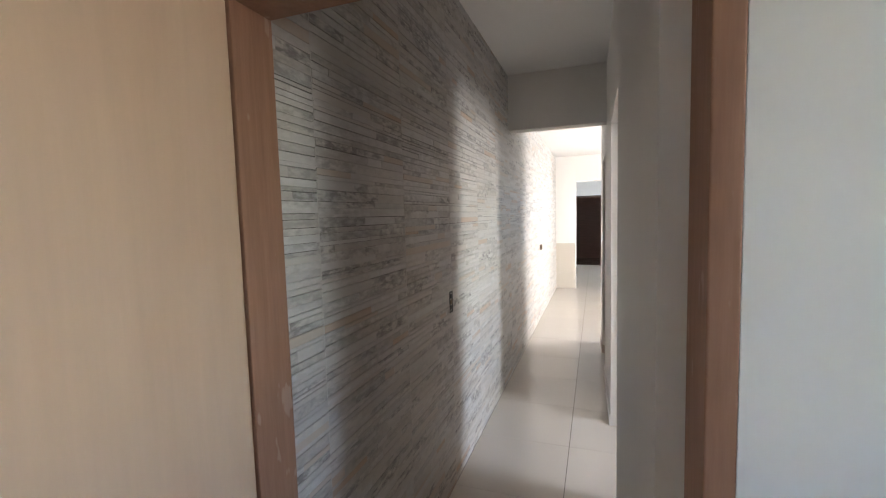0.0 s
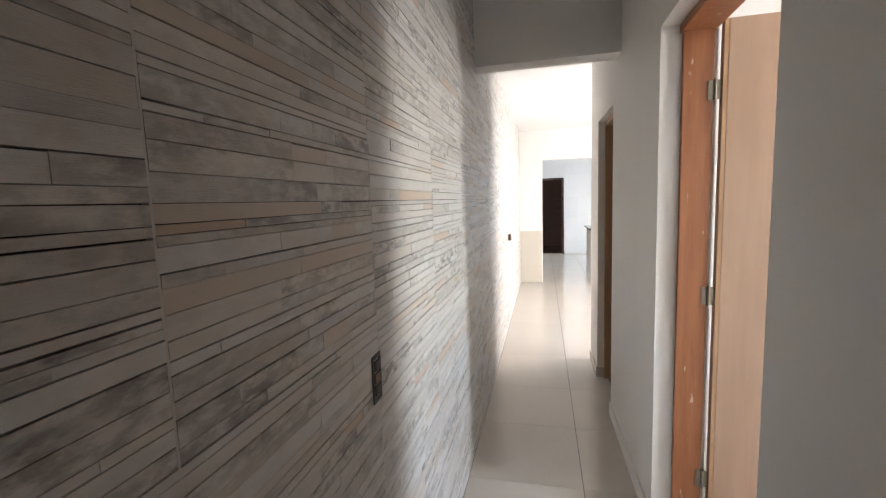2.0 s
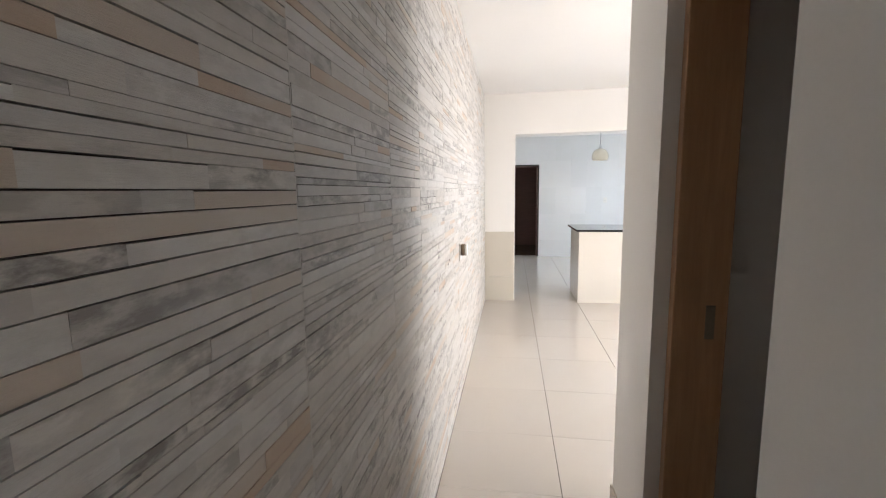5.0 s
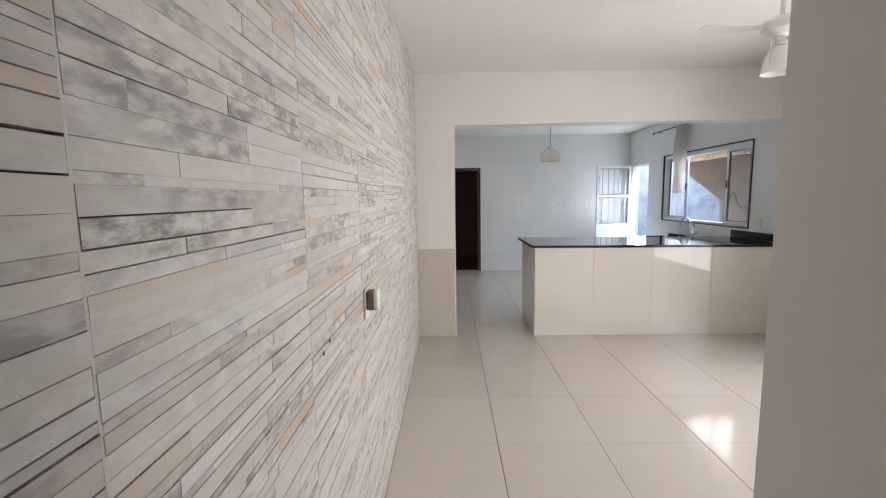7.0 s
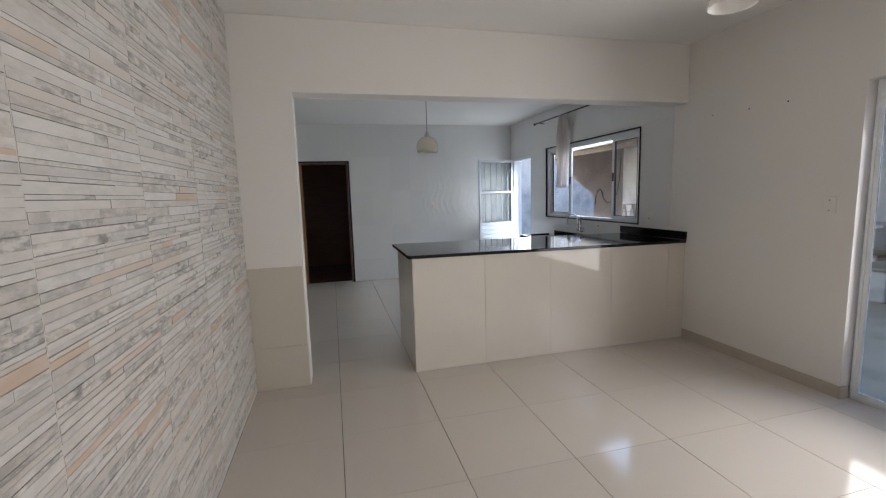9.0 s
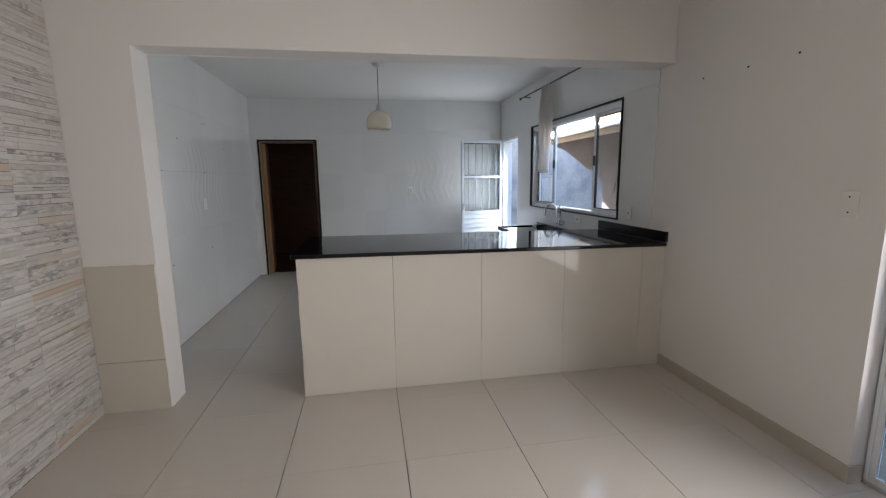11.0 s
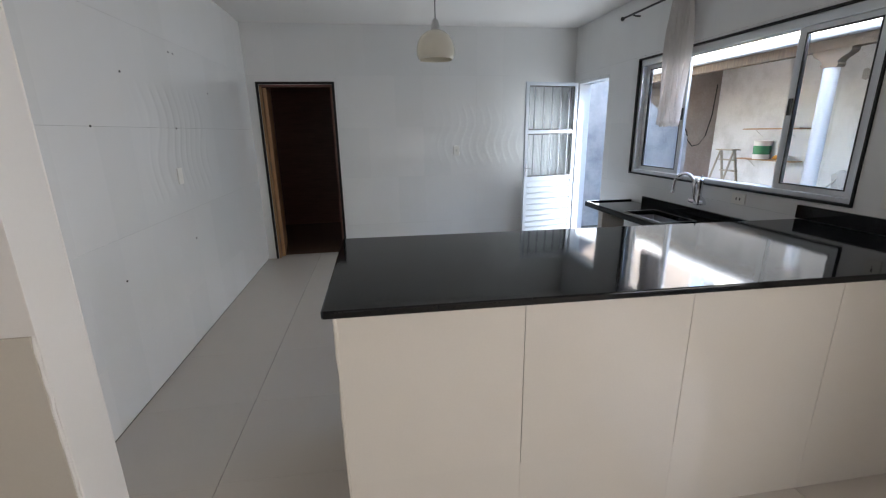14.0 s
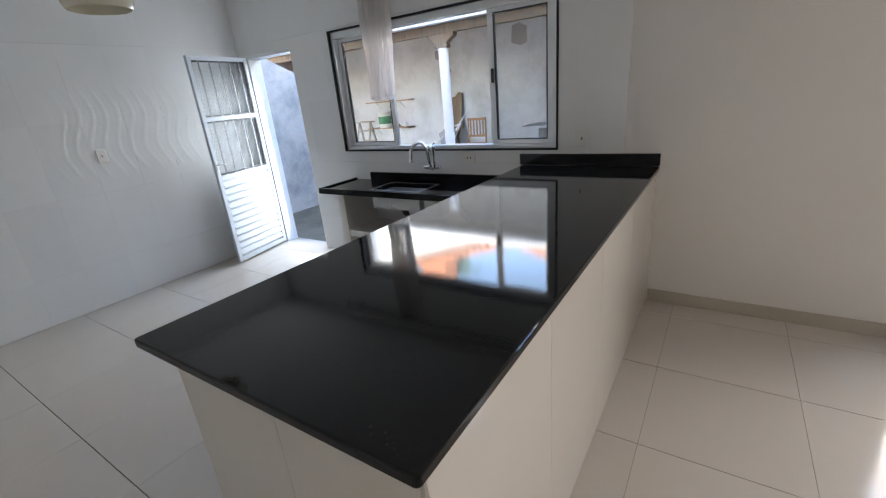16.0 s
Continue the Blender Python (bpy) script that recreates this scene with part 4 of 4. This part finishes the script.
d = thing("wall_socket_box", "white socket plate with a plugged-in adapter on the stone wall", "socket")
part("base", boxes((0.001, 0.009, -2.912, -2.832, 1.03, 1.155), bevel=0.003), WHITE_PLASTIC, d, "white back plate", True)
body = part("adapter", boxes((0.0095, 0.038, -2.904, -2.846, 1.068, 1.146), bevel=0.006), GREY_WOOD, d, "brownish grey adapter body", True)
part("cap", boxes((0.0385, 0.056, -2.908, -2.842, 1.066, 1.15), bevel=0.007), WHITE_PLASTIC, body, "rounded white cap", True)
part("screw", tubes(([(0.0085, -2.872, 1.042), (0.0105, -2.872, 1.042)], 0.004), sides=8), STEEL, d)
for y, z in ((-3.46, 1.10), (-3.40, 1.115)):
    solid("drill_hole", boxes((0.002, 0.005, y - 0.0055, y + 0.0055, z - 0.0055, z + 0.0055), bevel=0.002), BLACK, "dark drilled hole in the stone wall", "hole", "holes in the stone wall")


def spot(at, axis, r=0.0058):
    bm = bmesh.new()
    p = Vector(at)
    n = Vector(axis)
    tube(bm, [p, p + n * 0.004], r, 8)
    solid("screw_plug", bm, INK, "dark screw plug stuck in the wall", "screw plug", "screw plugs in the walls")


for y, z in ((1.178, 1.576), (1.551, 1.879), (2.23, 2.093), (2.30, 2.093), (2.151, 1.572), (2.166, 0.756), (1.193, 0.743), (2.873, 1.868)):
    spot((0.0, y, z), (1, 0, 0))
for y, z in ((-0.278, 2.101), (-0.926, 2.085), (-0.62, 2.09)):
    spot((X_EAST, y, z), (-1, 0, 0))

# ---- the yard ----
structure("ground", boxes((-200, 200, -200, 200, -0.5, -0.21)), CONCRETE, "grey ground stretching away", "ground")
structure("pavement", boxes((4.1, 9.8, -6.0, 8.6, -0.2, -0.03)), CONCRETE, "stained grey concrete yard with moss", "pavement")
structure("wall_yard", boxes((9.8, 10.0, -6.0, 8.8, -0.2, 3.62)), RENDER, "whitewashed yard wall with grey damp stains", "wall")
structure("wall_yard_end", boxes((4.1, 9.8, 8.6, 8.8, -0.2, 7.2)), RAW, "tall raw brown rendered wall at the yard's end", "wall")
structure("wall_yard_near", boxes((4.1, 10.0, -6.2, -6.0, -0.2, 3.9)), RENDER, "whitewashed wall closing the yard", "wall")


def stair_wall():
    bm = bmesh.new()
    prof = [(4.1, -0.1), (6.45, -0.1), (6.45, 1.37), (5.62, 1.98), (4.96, 2.27), (4.1, 2.95)]
    a = [bm.verts.new((x, 5.2, z)) for x, z in prof]
    b = [bm.verts.new((x, 5.36, z)) for x, z in prof]
    bm.faces.new(a)
    bm.faces.new(b[::-1])
    for i in range(len(prof)):
        bm.faces.new((a[i], b[i], b[(i + 1) % len(prof)], a[(i + 1) % len(prof)]))
    return structure("wall_stair", bm, BLUISH, "pale blue peeling wall with a sloping top edge", "wall")


stair_wall()

roof = thing("porch_roof", "tiled lean-to roof with a white gutter over the yard", "roof")
part("deck", upright([(6.5, 2.525), (6.5, 2.565), (9.8, 3.64), (9.8, 3.60)], -6.0, 8.6), GREY_WOOD, roof, "wooden boards")
for k in range(64):
    y = -5.85 + 0.225 * k
    part("roof_tile", tubes(([(6.67, y, 2.575), (9.79, y, 3.595)], 0.085), sides=8), GREY_WOOD, roof)
part("gutter", boxes((6.38, 6.5, -6.0, 8.6, 2.44, 2.58), bevel=0.02), WHITE_METAL, roof, "white metal gutter")
part("beam", boxes((6.53, 6.65, -6.0, 8.6, 2.33, 2.5195)), GREY_WOOD, roof, "weathered wooden beam")
post = thing("porch_post", "white round porch post with a wooden bracket head", "post")
part("shaft", tubes(([(6.59, 3.18, -0.03), (6.59, 3.18, 2.14)], 0.075), sides=16), SUNWALL, post, "", True)
bm = bmesh.new()
half = [(0.085, 2.141), (0.10, 2.17), (0.085, 2.19), (0.12, 2.23), (0.2, 2.275), (0.215, 2.3), (0.215, 2.329)]
ring = [(3.18 - w_, z) for w_, z in half] + [(3.18 + w_, z) for w_, z in half[::-1]]
va = [bm.verts.new((6.535, y, z)) for y, z in ring]
vb = [bm.verts.new((6.645, y, z)) for y, z in ring]
bm.faces.new(va)
bm.faces.new(vb[::-1])
for k in range(len(ring)):
    bm.faces.new((va[k], vb[k], vb[(k + 1) % len(ring)], va[(k + 1) % len(ring)]))
part("bracket", bm, GREY_WOOD, post, "carved wooden bracket head")

for z, y0, y1 in ((1.455, 6.12, 7.48), (0.815, 6.17, 7.55)):
    s = thing("wall_shelf", "thin brown wooden shelf on metal brackets", "shelf", "yard shelves")
    board = part("board", boxes((9.56, 9.798, y0, y1, z - 0.012, z + 0.012), bevel=0.002), BROWN_WOOD, s)
    for y in (y0 + 0.3, y1 - 0.3):
        part("bracket", tubes(([(9.797, y, z - 0.17), (9.6, y, z - 0.014)], 0.008), sides=6), STEEL, board)
pot = thing("paint_bucket", "white plastic paint bucket with a green label on a shelf", "bucket")
body = part("body", turned([(0.15, 0.0), (0.165, 0.36), (0.172, 0.37), (0.172, 0.385)], (9.66, 7.0, 0.828), 24), WHITE_PLASTIC, pot, "", True)
part("label", turned([(0.1575, 0.1), (0.165, 0.28)], (9.66, 7.0, 0.828), 24, False), GREEN_LABEL, body, "green paper label")
solid("fruit_pile", turned([(0.03, 0.0), (0.09, 0.02), (0.07, 0.07), (0.02, 0.1)], (9.66, 6.62, 0.827), 10), ORANGE_PAINT, "small orange plastic bits on a shelf", "clutter", smooth=True)
solid("tin_can", turned([(0.05, 0.0), (0.05, 0.09), (0.045, 0.1)], (9.68, 6.38, 0.827), 14), STEEL, "small metal tin on a shelf", "tin", smooth=True)

lad = thing("step_ladder", "small pale worn step ladder standing in the yard", "ladder")
for y in (6.45, 6.85):
    part("rail", tubes(([(8.75, y, -0.03), (8.52, y + 0.03 * (1 if y < 6.6 else -1), 1.05)], 0.025), sides=6), ASH_WOOD, lad)
    part("leg", tubes(([(8.2, y, -0.03), (8.5, y + 0.03 * (1 if y < 6.6 else -1), 1.04)], 0.02), sides=6), ASH_WOOD, lad)
for k in range(4):
    z = 0.2 + 0.22 * k
    part("tread", boxes((8.70 - 0.05 * k - 0.05, 8.70 - 0.05 * k + 0.05, 6.46, 6.84, z - 0.012, z + 0.012)), ASH_WOOD, lad)
part("top", boxes((8.42, 8.62, 6.44, 6.86, 1.05, 1.075)), ASH_WOOD, lad)

ch = thing("slatted_chair", "old wooden chair with a slatted back in the yard", "chair")
CX, CY = 9.1, 4.17
for dy in (-0.21, 0.21):
    part("leg", tubes(([(CX + 0.2, CY + dy, -0.03), (CX + 0.22, CY + dy, 0.98)], 0.02), sides=6), TAN_WOOD, ch)
    part("leg", tubes(([(CX - 0.2, CY + dy, -0.03), (CX - 0.2, CY + dy, 0.44)], 0.02), sides=6), TAN_WOOD, ch)
part("seat", boxes((CX - 0.23, CX + 0.2, CY - 0.23, CY + 0.23, 0.44, 0.465), bevel=0.005), TAN_WOOD, ch)
for z in (0.6, 0.95):
    part("rail", boxes((CX + 0.2, CX + 0.23, CY - 0.2, CY + 0.2, z - 0.025, z + 0.025)), TAN_WOOD, ch)
for k in range(5):
    y = CY - 0.15 + 0.075 * k
    part("slat", boxes((CX + 0.205, CX + 0.225, y - 0.012, y + 0.012, 0.626, 0.924)), TAN_WOOD, ch)


def sheet_x(profile, x0, x1, r=0.004):
    """A board with an outline in y and z, from x0 to x1."""
    bm = bmesh.new()
    a = [bm.verts.new((x0, y, z)) for y, z in profile]
    c = [bm.verts.new((x1, y, z)) for y, z in profile]
    bm.faces.new(a)
    bm.faces.new(c[::-1])
    n = len(profile)
    for k in range(n):
        bm.faces.new((a[k], c[k], c[(k + 1) % n], a[(k + 1) % n]))
    bmesh.ops.recalc_face_normals(bm, faces=bm.faces[:])
    bmesh.ops.bevel(bm, geom=bm.edges[:], offset=r, segments=1, affect="EDGES", profile=0.5)
    return bm


bd = solid("plywood_offcut", sheet_x([(-0.11, 0), (0.13, 0), (0.12, 0.55), (0.17, 0.8), (0.19, 1.2), (0.17, 1.44), (0.03, 1.47), (-0.08, 1.56), (-0.15, 1.5), (-0.14, 1.2), (-0.12, 0.8), (-0.02, 0.6)], -0.012, 0.012),
           GREY_WOOD, "curved weathered plywood offcut leaning on the yard wall", "board")
bd.matrix_world = pose(9.66, 4.88, -0.028, 0, 3, 0)
fc = thing("folding_chair", "grey folded metal chair leaning in the yard", "chair")
for pts in ([(9.2, 5.22, -0.02), (9.3, 5.2, 0.45), (9.45, 4.98, 0.78), (9.5, 4.62, 0.86)], [(9.2, 4.82, -0.02), (9.3, 4.78, 0.5), (9.4, 4.62, 0.86)],
            [(9.35, 5.1, 0.1), (9.42, 4.75, 0.75), (9.5, 4.5, 1.1)]):
    part("tube", tubes((pts, 0.017), sides=8), STEEL, fc, "bent steel tube", True)
part("seat", sheet_x([(4.72, 0.42), (5.16, 0.38), (5.2, 0.66), (5.05, 0.76), (4.76, 0.74)], 9.36, 9.385, 0.006), GREY_METAL, fc, "grey sheet metal seat")
pipe = thing("drain_pipe", "white plastic drain pipe on the yard wall", "pipe")
part("pipe", tubes(([(9.755, 3.93, -0.03), (9.755, 3.93, 2.75), (9.755, 4.0, 2.85)], 0.045), sides=14), RENDER, pipe, "", True)
for z in (0.6, 1.7):
    part("clip", boxes((9.70, 9.799, 3.875, 3.985, z - 0.015, z + 0.015), bevel=0.003), WHITE_PLASTIC, pipe)
for y, z, w_, h in ((3.35, 2.52, 0.34, 0.42), (2.55, 2.0, 0.28, 0.06), (5.35, 2.35, 0.12, 0.2), (5.1, 2.0, 0.2, 0.1)):
    structure("wall_patch", sheet_x([(y - w_ / 2, z - h * 0.4), (y - w_ * 0.1, z - h / 2), (y + w_ / 2, z - h * 0.35), (y + w_ * 0.45, z + h * 0.4), (y, z + h / 2), (y - w_ * 0.48, z + h * 0.3)], 9.793, 9.802, 0.002), DAMP, "dark damp patch of bare mortar on the yard wall", "wall patch")

basin = thing("laundry_tank", "concrete laundry tank against the raw wall", "tank")
part("bowl", boxes((6.6, 7.5, 8.1, 8.598, 0.55, 0.95), bevel=0.02), RENDER, basin)
part("stand", boxes((6.66, 6.86, 8.14, 8.598, -0.03, 0.549), (7.22, 7.44, 8.14, 8.598, -0.03, 0.549), (6.86, 7.22, 8.5, 8.598, -0.03, 0.549)), RENDER, basin)
cable = solid("wall_cable", tubes(([(8.78, 8.59, 1.02), (8.8, 8.585, 1.25), (8.86, 8.585, 1.45), (8.95, 8.585, 1.52), (9.03, 8.585, 1.4), (9.08, 8.585, 1.2), (9.22, 8.585, 1.06), (9.4, 8.585, 1.1), (9.55, 8.585, 1.3), (9.66, 8.585, 1.8), (9.7, 8.59, 2.5)], 0.012), sides=6), BLACK, "black cable hanging in loops on the raw wall", "cable", smooth=True)

# low wall and tubs outside the glass door
lw = thing("yard_pillar", "short pale blue masonry pillar at the end of a low wall", "pillar")
part("shaft", boxes((6.64, 6.9, -0.33, -0.19, -0.03, 1.17), bevel=0.012), BLUISH, lw)
part("cap", boxes((6.62, 6.92, -0.35, -0.17, 1.1705, 1.2), bevel=0.008), RENDER, lw)
structure("wall_low", boxes((6.7, 6.84, -3.2, -0.331, -0.03, 1.13), bevel=0.01), MOSSY, "low peeling yard wall with moss at its foot", "wall")
for x0, x1, y0, y1, h in ((7.2, 7.9, 0.2, 0.62, 0.36), (7.95, 8.6, 0.75, 1.5, 0.42), (7.3, 7.8, 0.9, 1.4, 0.22)):
    t = thing("concrete_block", "pale concrete block with a grey cap in the yard", "block", "blocks in the yard")
    part("body", boxes((x0, x1, y0, y1, -0.03, h), bevel=0.015), MOSSY, t)
    part("cap", boxes((x0 - 0.02, x1 + 0.02, y0 - 0.02, y1 + 0.02, h + 0.001, h + 0.04), bevel=0.008), CONCRETE, t)
sl = thing("stone_bench", "pale slab bench fixed to the yard wall", "bench")
part("slab", boxes((9.0, 9.798, 1.3, 3.0, 0.74, 0.79), bevel=0.01), RENDER, sl)
part("support", boxes((9.1, 9.797, 1.5, 1.62, -0.03, 0.739)), RENDER, sl)
part("support", boxes((9.1, 9.797, 2.7, 2.82, -0.03, 0.739)), RENDER, sl)

# neighbouring houses beyond the yard
def gable_house(name, x, y0, y1, z_left, z_right, label):
    d = thing(name, label, "house")
    bm = bmesh.new()
    prof = [(y0, -0.2), (y1, -0.2), (y1, z_right), (y0, z_left)]
    a = [bm.verts.new((x, y, z)) for y, z in prof]
    b = [bm.verts.new((x + 5, y, z)) for y, z in prof]
    bm.faces.new(a)
    bm.faces.new(b[::-1])
    for i in range(4):
        bm.faces.new((a[i], b[i], b[(i + 1) % 4], a[(i + 1) % 4]))
    part("wall", bm, SUNWALL, d)
    n = int(abs(y1 - y0) / 0.22)
    for k in range(n):
        f = (k + 0.5) / n
        y, z = y0 + f * (y1 - y0), z_left + f * (z_right - z_left)
        part("roof_tile", tubes(([(x - 0.25, y, z + 0.03), (x + 0.25, y, z + 0.05)], 0.115), sides=8), TERRACOTTA, d)
    return d


gable_house("neighbour_house", 11.0, 4.1, 9.5, 4.15, 5.95, "white house with a terracotta tiled roof edge beyond the yard")
gable_house("neighbour_house", 11.05, -6.0, 3.9, 7.2, 4.2, "white house with a rising terracotta roof edge beyond the yard")
ch = thing("chimney_block", "terracotta brick stack above the neighbouring roof", "chimney")
part("stack", boxes((11.5, 12.2, 6.75, 7.7, 4.9, 6.6), bevel=0.02), TERRACOTTA, ch)

palm = thing("palm_tree", "tall palm behind the neighbouring roof", "tree")
PX, PY = 18.0, 10.6
part("trunk", tubes(([(PX, PY, -0.2), (PX + 0.2, PY, 4), (PX, PY + 0.1, 8.3)], [0.22, 0.17, 0.13])), BARK, palm, "", True)
rp = random.Random(11)
bm = bmesh.new()
for k in range(18):
    az, drop, ln = rp.uniform(0, math.tau), rp.uniform(0.3, 1.5), rp.uniform(1.8, 2.6)
    prev = None
    for j in range(9):
        f = j / 8
        c = Vector((PX + math.cos(az) * ln * f, PY + 0.1 + math.sin(az) * ln * f, 8.3 + 0.9 * math.sin(f * 2.4) - drop * f * f * 1.6))
        if prev is not None and j > 1:
            side = Vector((-math.sin(az), math.cos(az), 0))
            for s in (-1, 1):
                for q in range(3):
                    p = prev.lerp(c, q / 3)
                    tip = p + side * s * 0.45 * (1 - 0.5 * f) + Vector((math.cos(az), math.sin(az), 0)) * 0.2 - Vector((0, 0, 0.22))
                    wv = (c - prev) * 0.22
                    bm.faces.new((bm.verts.new(p), bm.verts.new(p + wv), bm.verts.new(tip)))
        prev = c
part("crown", bm, LEAF, palm, "drooping green fronds")

# ---- pieces: floor tiles, wall tiles and stone strips ----
unit_bm = bmesh.new()
box(unit_bm, -0.5, 0.5, -0.5, 0.5, -0.5, 0.5)
UNIT = {}


def unit_mesh(material):
    if material.name not in UNIT:
        bm = unit_bm.copy()
        UNIT[material.name] = mesh_of("piece", bm, material)
    return UNIT[material.name]


def piece(name, parent, material, x0, x1, y0, y1, z0, z1):
    ob = new(name, unit_mesh(material))
    ob.parent = parent
    ob.location = ((x0 + x1) / 2, (y0 + y1) / 2, (z0 + z1) / 2)
    ob.scale = (x1 - x0, y1 - y0, z1 - z0)
    return ob


T, Y0_JOINT = 0.626, -0.215


def lay_floor(x_lo, x_hi, y_lo, y_hi):
    j0 = math.floor((y_lo - Y0_JOINT) / T)
    for i in range(0, 7):
        a, b = max(x_lo, i * T), min(x_hi, (i + 1) * T)
        if b - a < 0.01:
            continue
        for j in range(j0, j0 + 25):
            c, e = max(y_lo, Y0_JOINT + j * T), min(y_hi, Y0_JOINT + (j + 1) * T)
            if e - c > 0.01:
                piece("floor_tile", floor, TILE, a + 0.0021, b - 0.0021, c + 0.0008, e - 0.0008, -0.0068, rt.uniform(-0.0002, 0.0002))


rt = random.Random(2)
lay_floor(0.0, 4.1, Y_NEAR, 4.3)
lay_floor(0.0, 0.965, -8.7, Y_NEAR)
lay_floor(1.12, 4.1, -8.45, -5.2)
lay_floor(0.0, 3.2, -12.2, -8.7)

# white kitchen tiles; each wall leaves out its openings
TW, TH, TZ = 0.335, 0.595, 0.385


def tile_wall(parent, u0, u1, holes, put):
    zs = [0.004] + [TZ + TH * k for k in range(5)]
    zs = [z for z in zs if z < KITCHEN_CEIL] + [KITCHEN_CEIL]
    n = math.ceil((u1 - u0) / TW)
    for i in range(n):
        a, b = u0 + i * TW, min(u1, u0 + (i + 1) * TW)
        for z0, z1 in zip(zs, zs[1:]):
            rects = [(a, b, z0, z1)]
            for h0, h1, g0, g1 in holes:
                cut = []
                for (p, q, r, s) in rects:
                    if q <= h0 or p >= h1 or s <= g0 or r >= g1:
                        cut.append((p, q, r, s))
                        continue
                    if p < h0:
                        cut.append((p, h0, r, s))
                    if q > h1:
                        cut.append((h1, q, r, s))
                    m0, m1 = max(p, h0), min(q, h1)
                    if r < g0:
                        cut.append((m0, m1, r, g0))
                    if s > g1:
                        cut.append((m0, m1, g1, s))
                rects = cut
            for p, q, r, s in rects:
                if q - p > 0.012 and s - r > 0.012:
                    put(parent, p + 0.00012, q - 0.00012, r + 0.0004, s - 0.0004)


tile_wall(wall_west, 0.2, Y_NORTH, [], lambda o, a, b, c, e: piece("wall_tile", o, WAVE, -0.0118, 0.0, a, b, c, e))
tile_wall(wall_north, 0.0, X_EAST, [(0.095, 0.975, 0, 2.101)], lambda o, a, b, c, e: piece("wall_tile", o, WAVE, a, b, Y_NORTH, Y_NORTH + 0.0058, c, e))
tile_wall(wall_east, 0.17, Y_NORTH, [(WY0, WY1, WZ0, WZ1), (3.30, 4.03, 0, 2.085)],
          lambda o, a, b, c, e: piece("wall_tile", o, WAVE, X_EAST, X_EAST + 0.0058, a, b, c, e))

# stone strips
JOINTS = [-8.555, -8.324, -7.698, -7.072, -6.446, -5.82, -5.194, -4.60, -4.171, -3.546, -2.921, -2.296, -1.671, -1.046, -0.421, -0.001]
PH = 0.315
rs = random.Random(7)
strip_v, strip_f, single = [], [], 0
for c0, c1 in zip(JOINTS, JOINTS[1:]):
    z_top = HALL_CEIL if c1 < -5.1 else CEIL
    pz = 0.0
    while pz < z_top - 0.01:
        z_end = min(pz + PH, z_top)
        z = pz + 0.0006
        while z < z_end - 0.004:
            h = rs.choice((0.013, 0.018, 0.021, 0.024, 0.027, 0.031, 0.036))
            if z + h > z_end - 0.012:
                h = z_end - z
            gap = rs.choice((0.0004, 0.0012, 0.0016, 0.002))
            y = c0 + 0.0019
            while y < c1 - 0.0035:
                ln = rs.uniform(0.07, 0.42)
                x1 = rs.uniform(-0.0015, 0.0003)
                if y + ln > c1 - 0.08:
                    ln = c1 - 0.0019 - y
                g2 = gap * rs.uniform(0.5, 1.3) if rs.random() < 0.85 else 0.0002
                near = -4.2 < c0 < -2.9 and 1.0 < pz < 1.8 and single < 300
                if near:
                    piece("stone_strip", wall_west, STRIP_PIECE, -0.0118, x1, y, y + ln, z, z + h - g2)
                    single += 1
                else:
                    k = len(strip_v)
                    a, b, lo, hi = y, y + ln, z, z + h - g2
                    ha, hb = hi - rs.uniform(0, 0.0012), hi - rs.uniform(0, 0.0012)
                    strip_v += [(-0.0118, a, lo), (-0.0118, b, lo), (-0.0118, b, hb), (-0.0118, a, ha), (x1, a, lo), (x1, b, lo), (x1, b, hb), (x1, a, ha)]
                    strip_f += [(k + 4, k + 5, k + 6, k + 7), (k, k + 1, k + 5, k + 4), (k + 1, k + 2, k + 6, k + 5), (k + 2, k + 3, k + 7, k + 6), (k + 3, k, k + 4, k + 7)]
                y += ln
            z += h
        pz += PH
me = bpy.data.meshes.new("stone_strips")
me.from_pydata(strip_v, [], strip_f)
me.materials.append(STRIP)
ob = new("stone_strips", me)
ob.parent = wall_west
tagged(ob, "pale grey and tan split-stone strips", "", "", "stuff")
bm = bmesh.new()
for c in JOINTS[1:-1]:
    box(bm, -0.011, -0.0008, c - 0.0019, c + 0.0019, 0, HALL_CEIL if c < -5.1 else CEIL)
part("grout_lines", bm, PANEL_GROUT, wall_west, "pale grout between the stone panels")
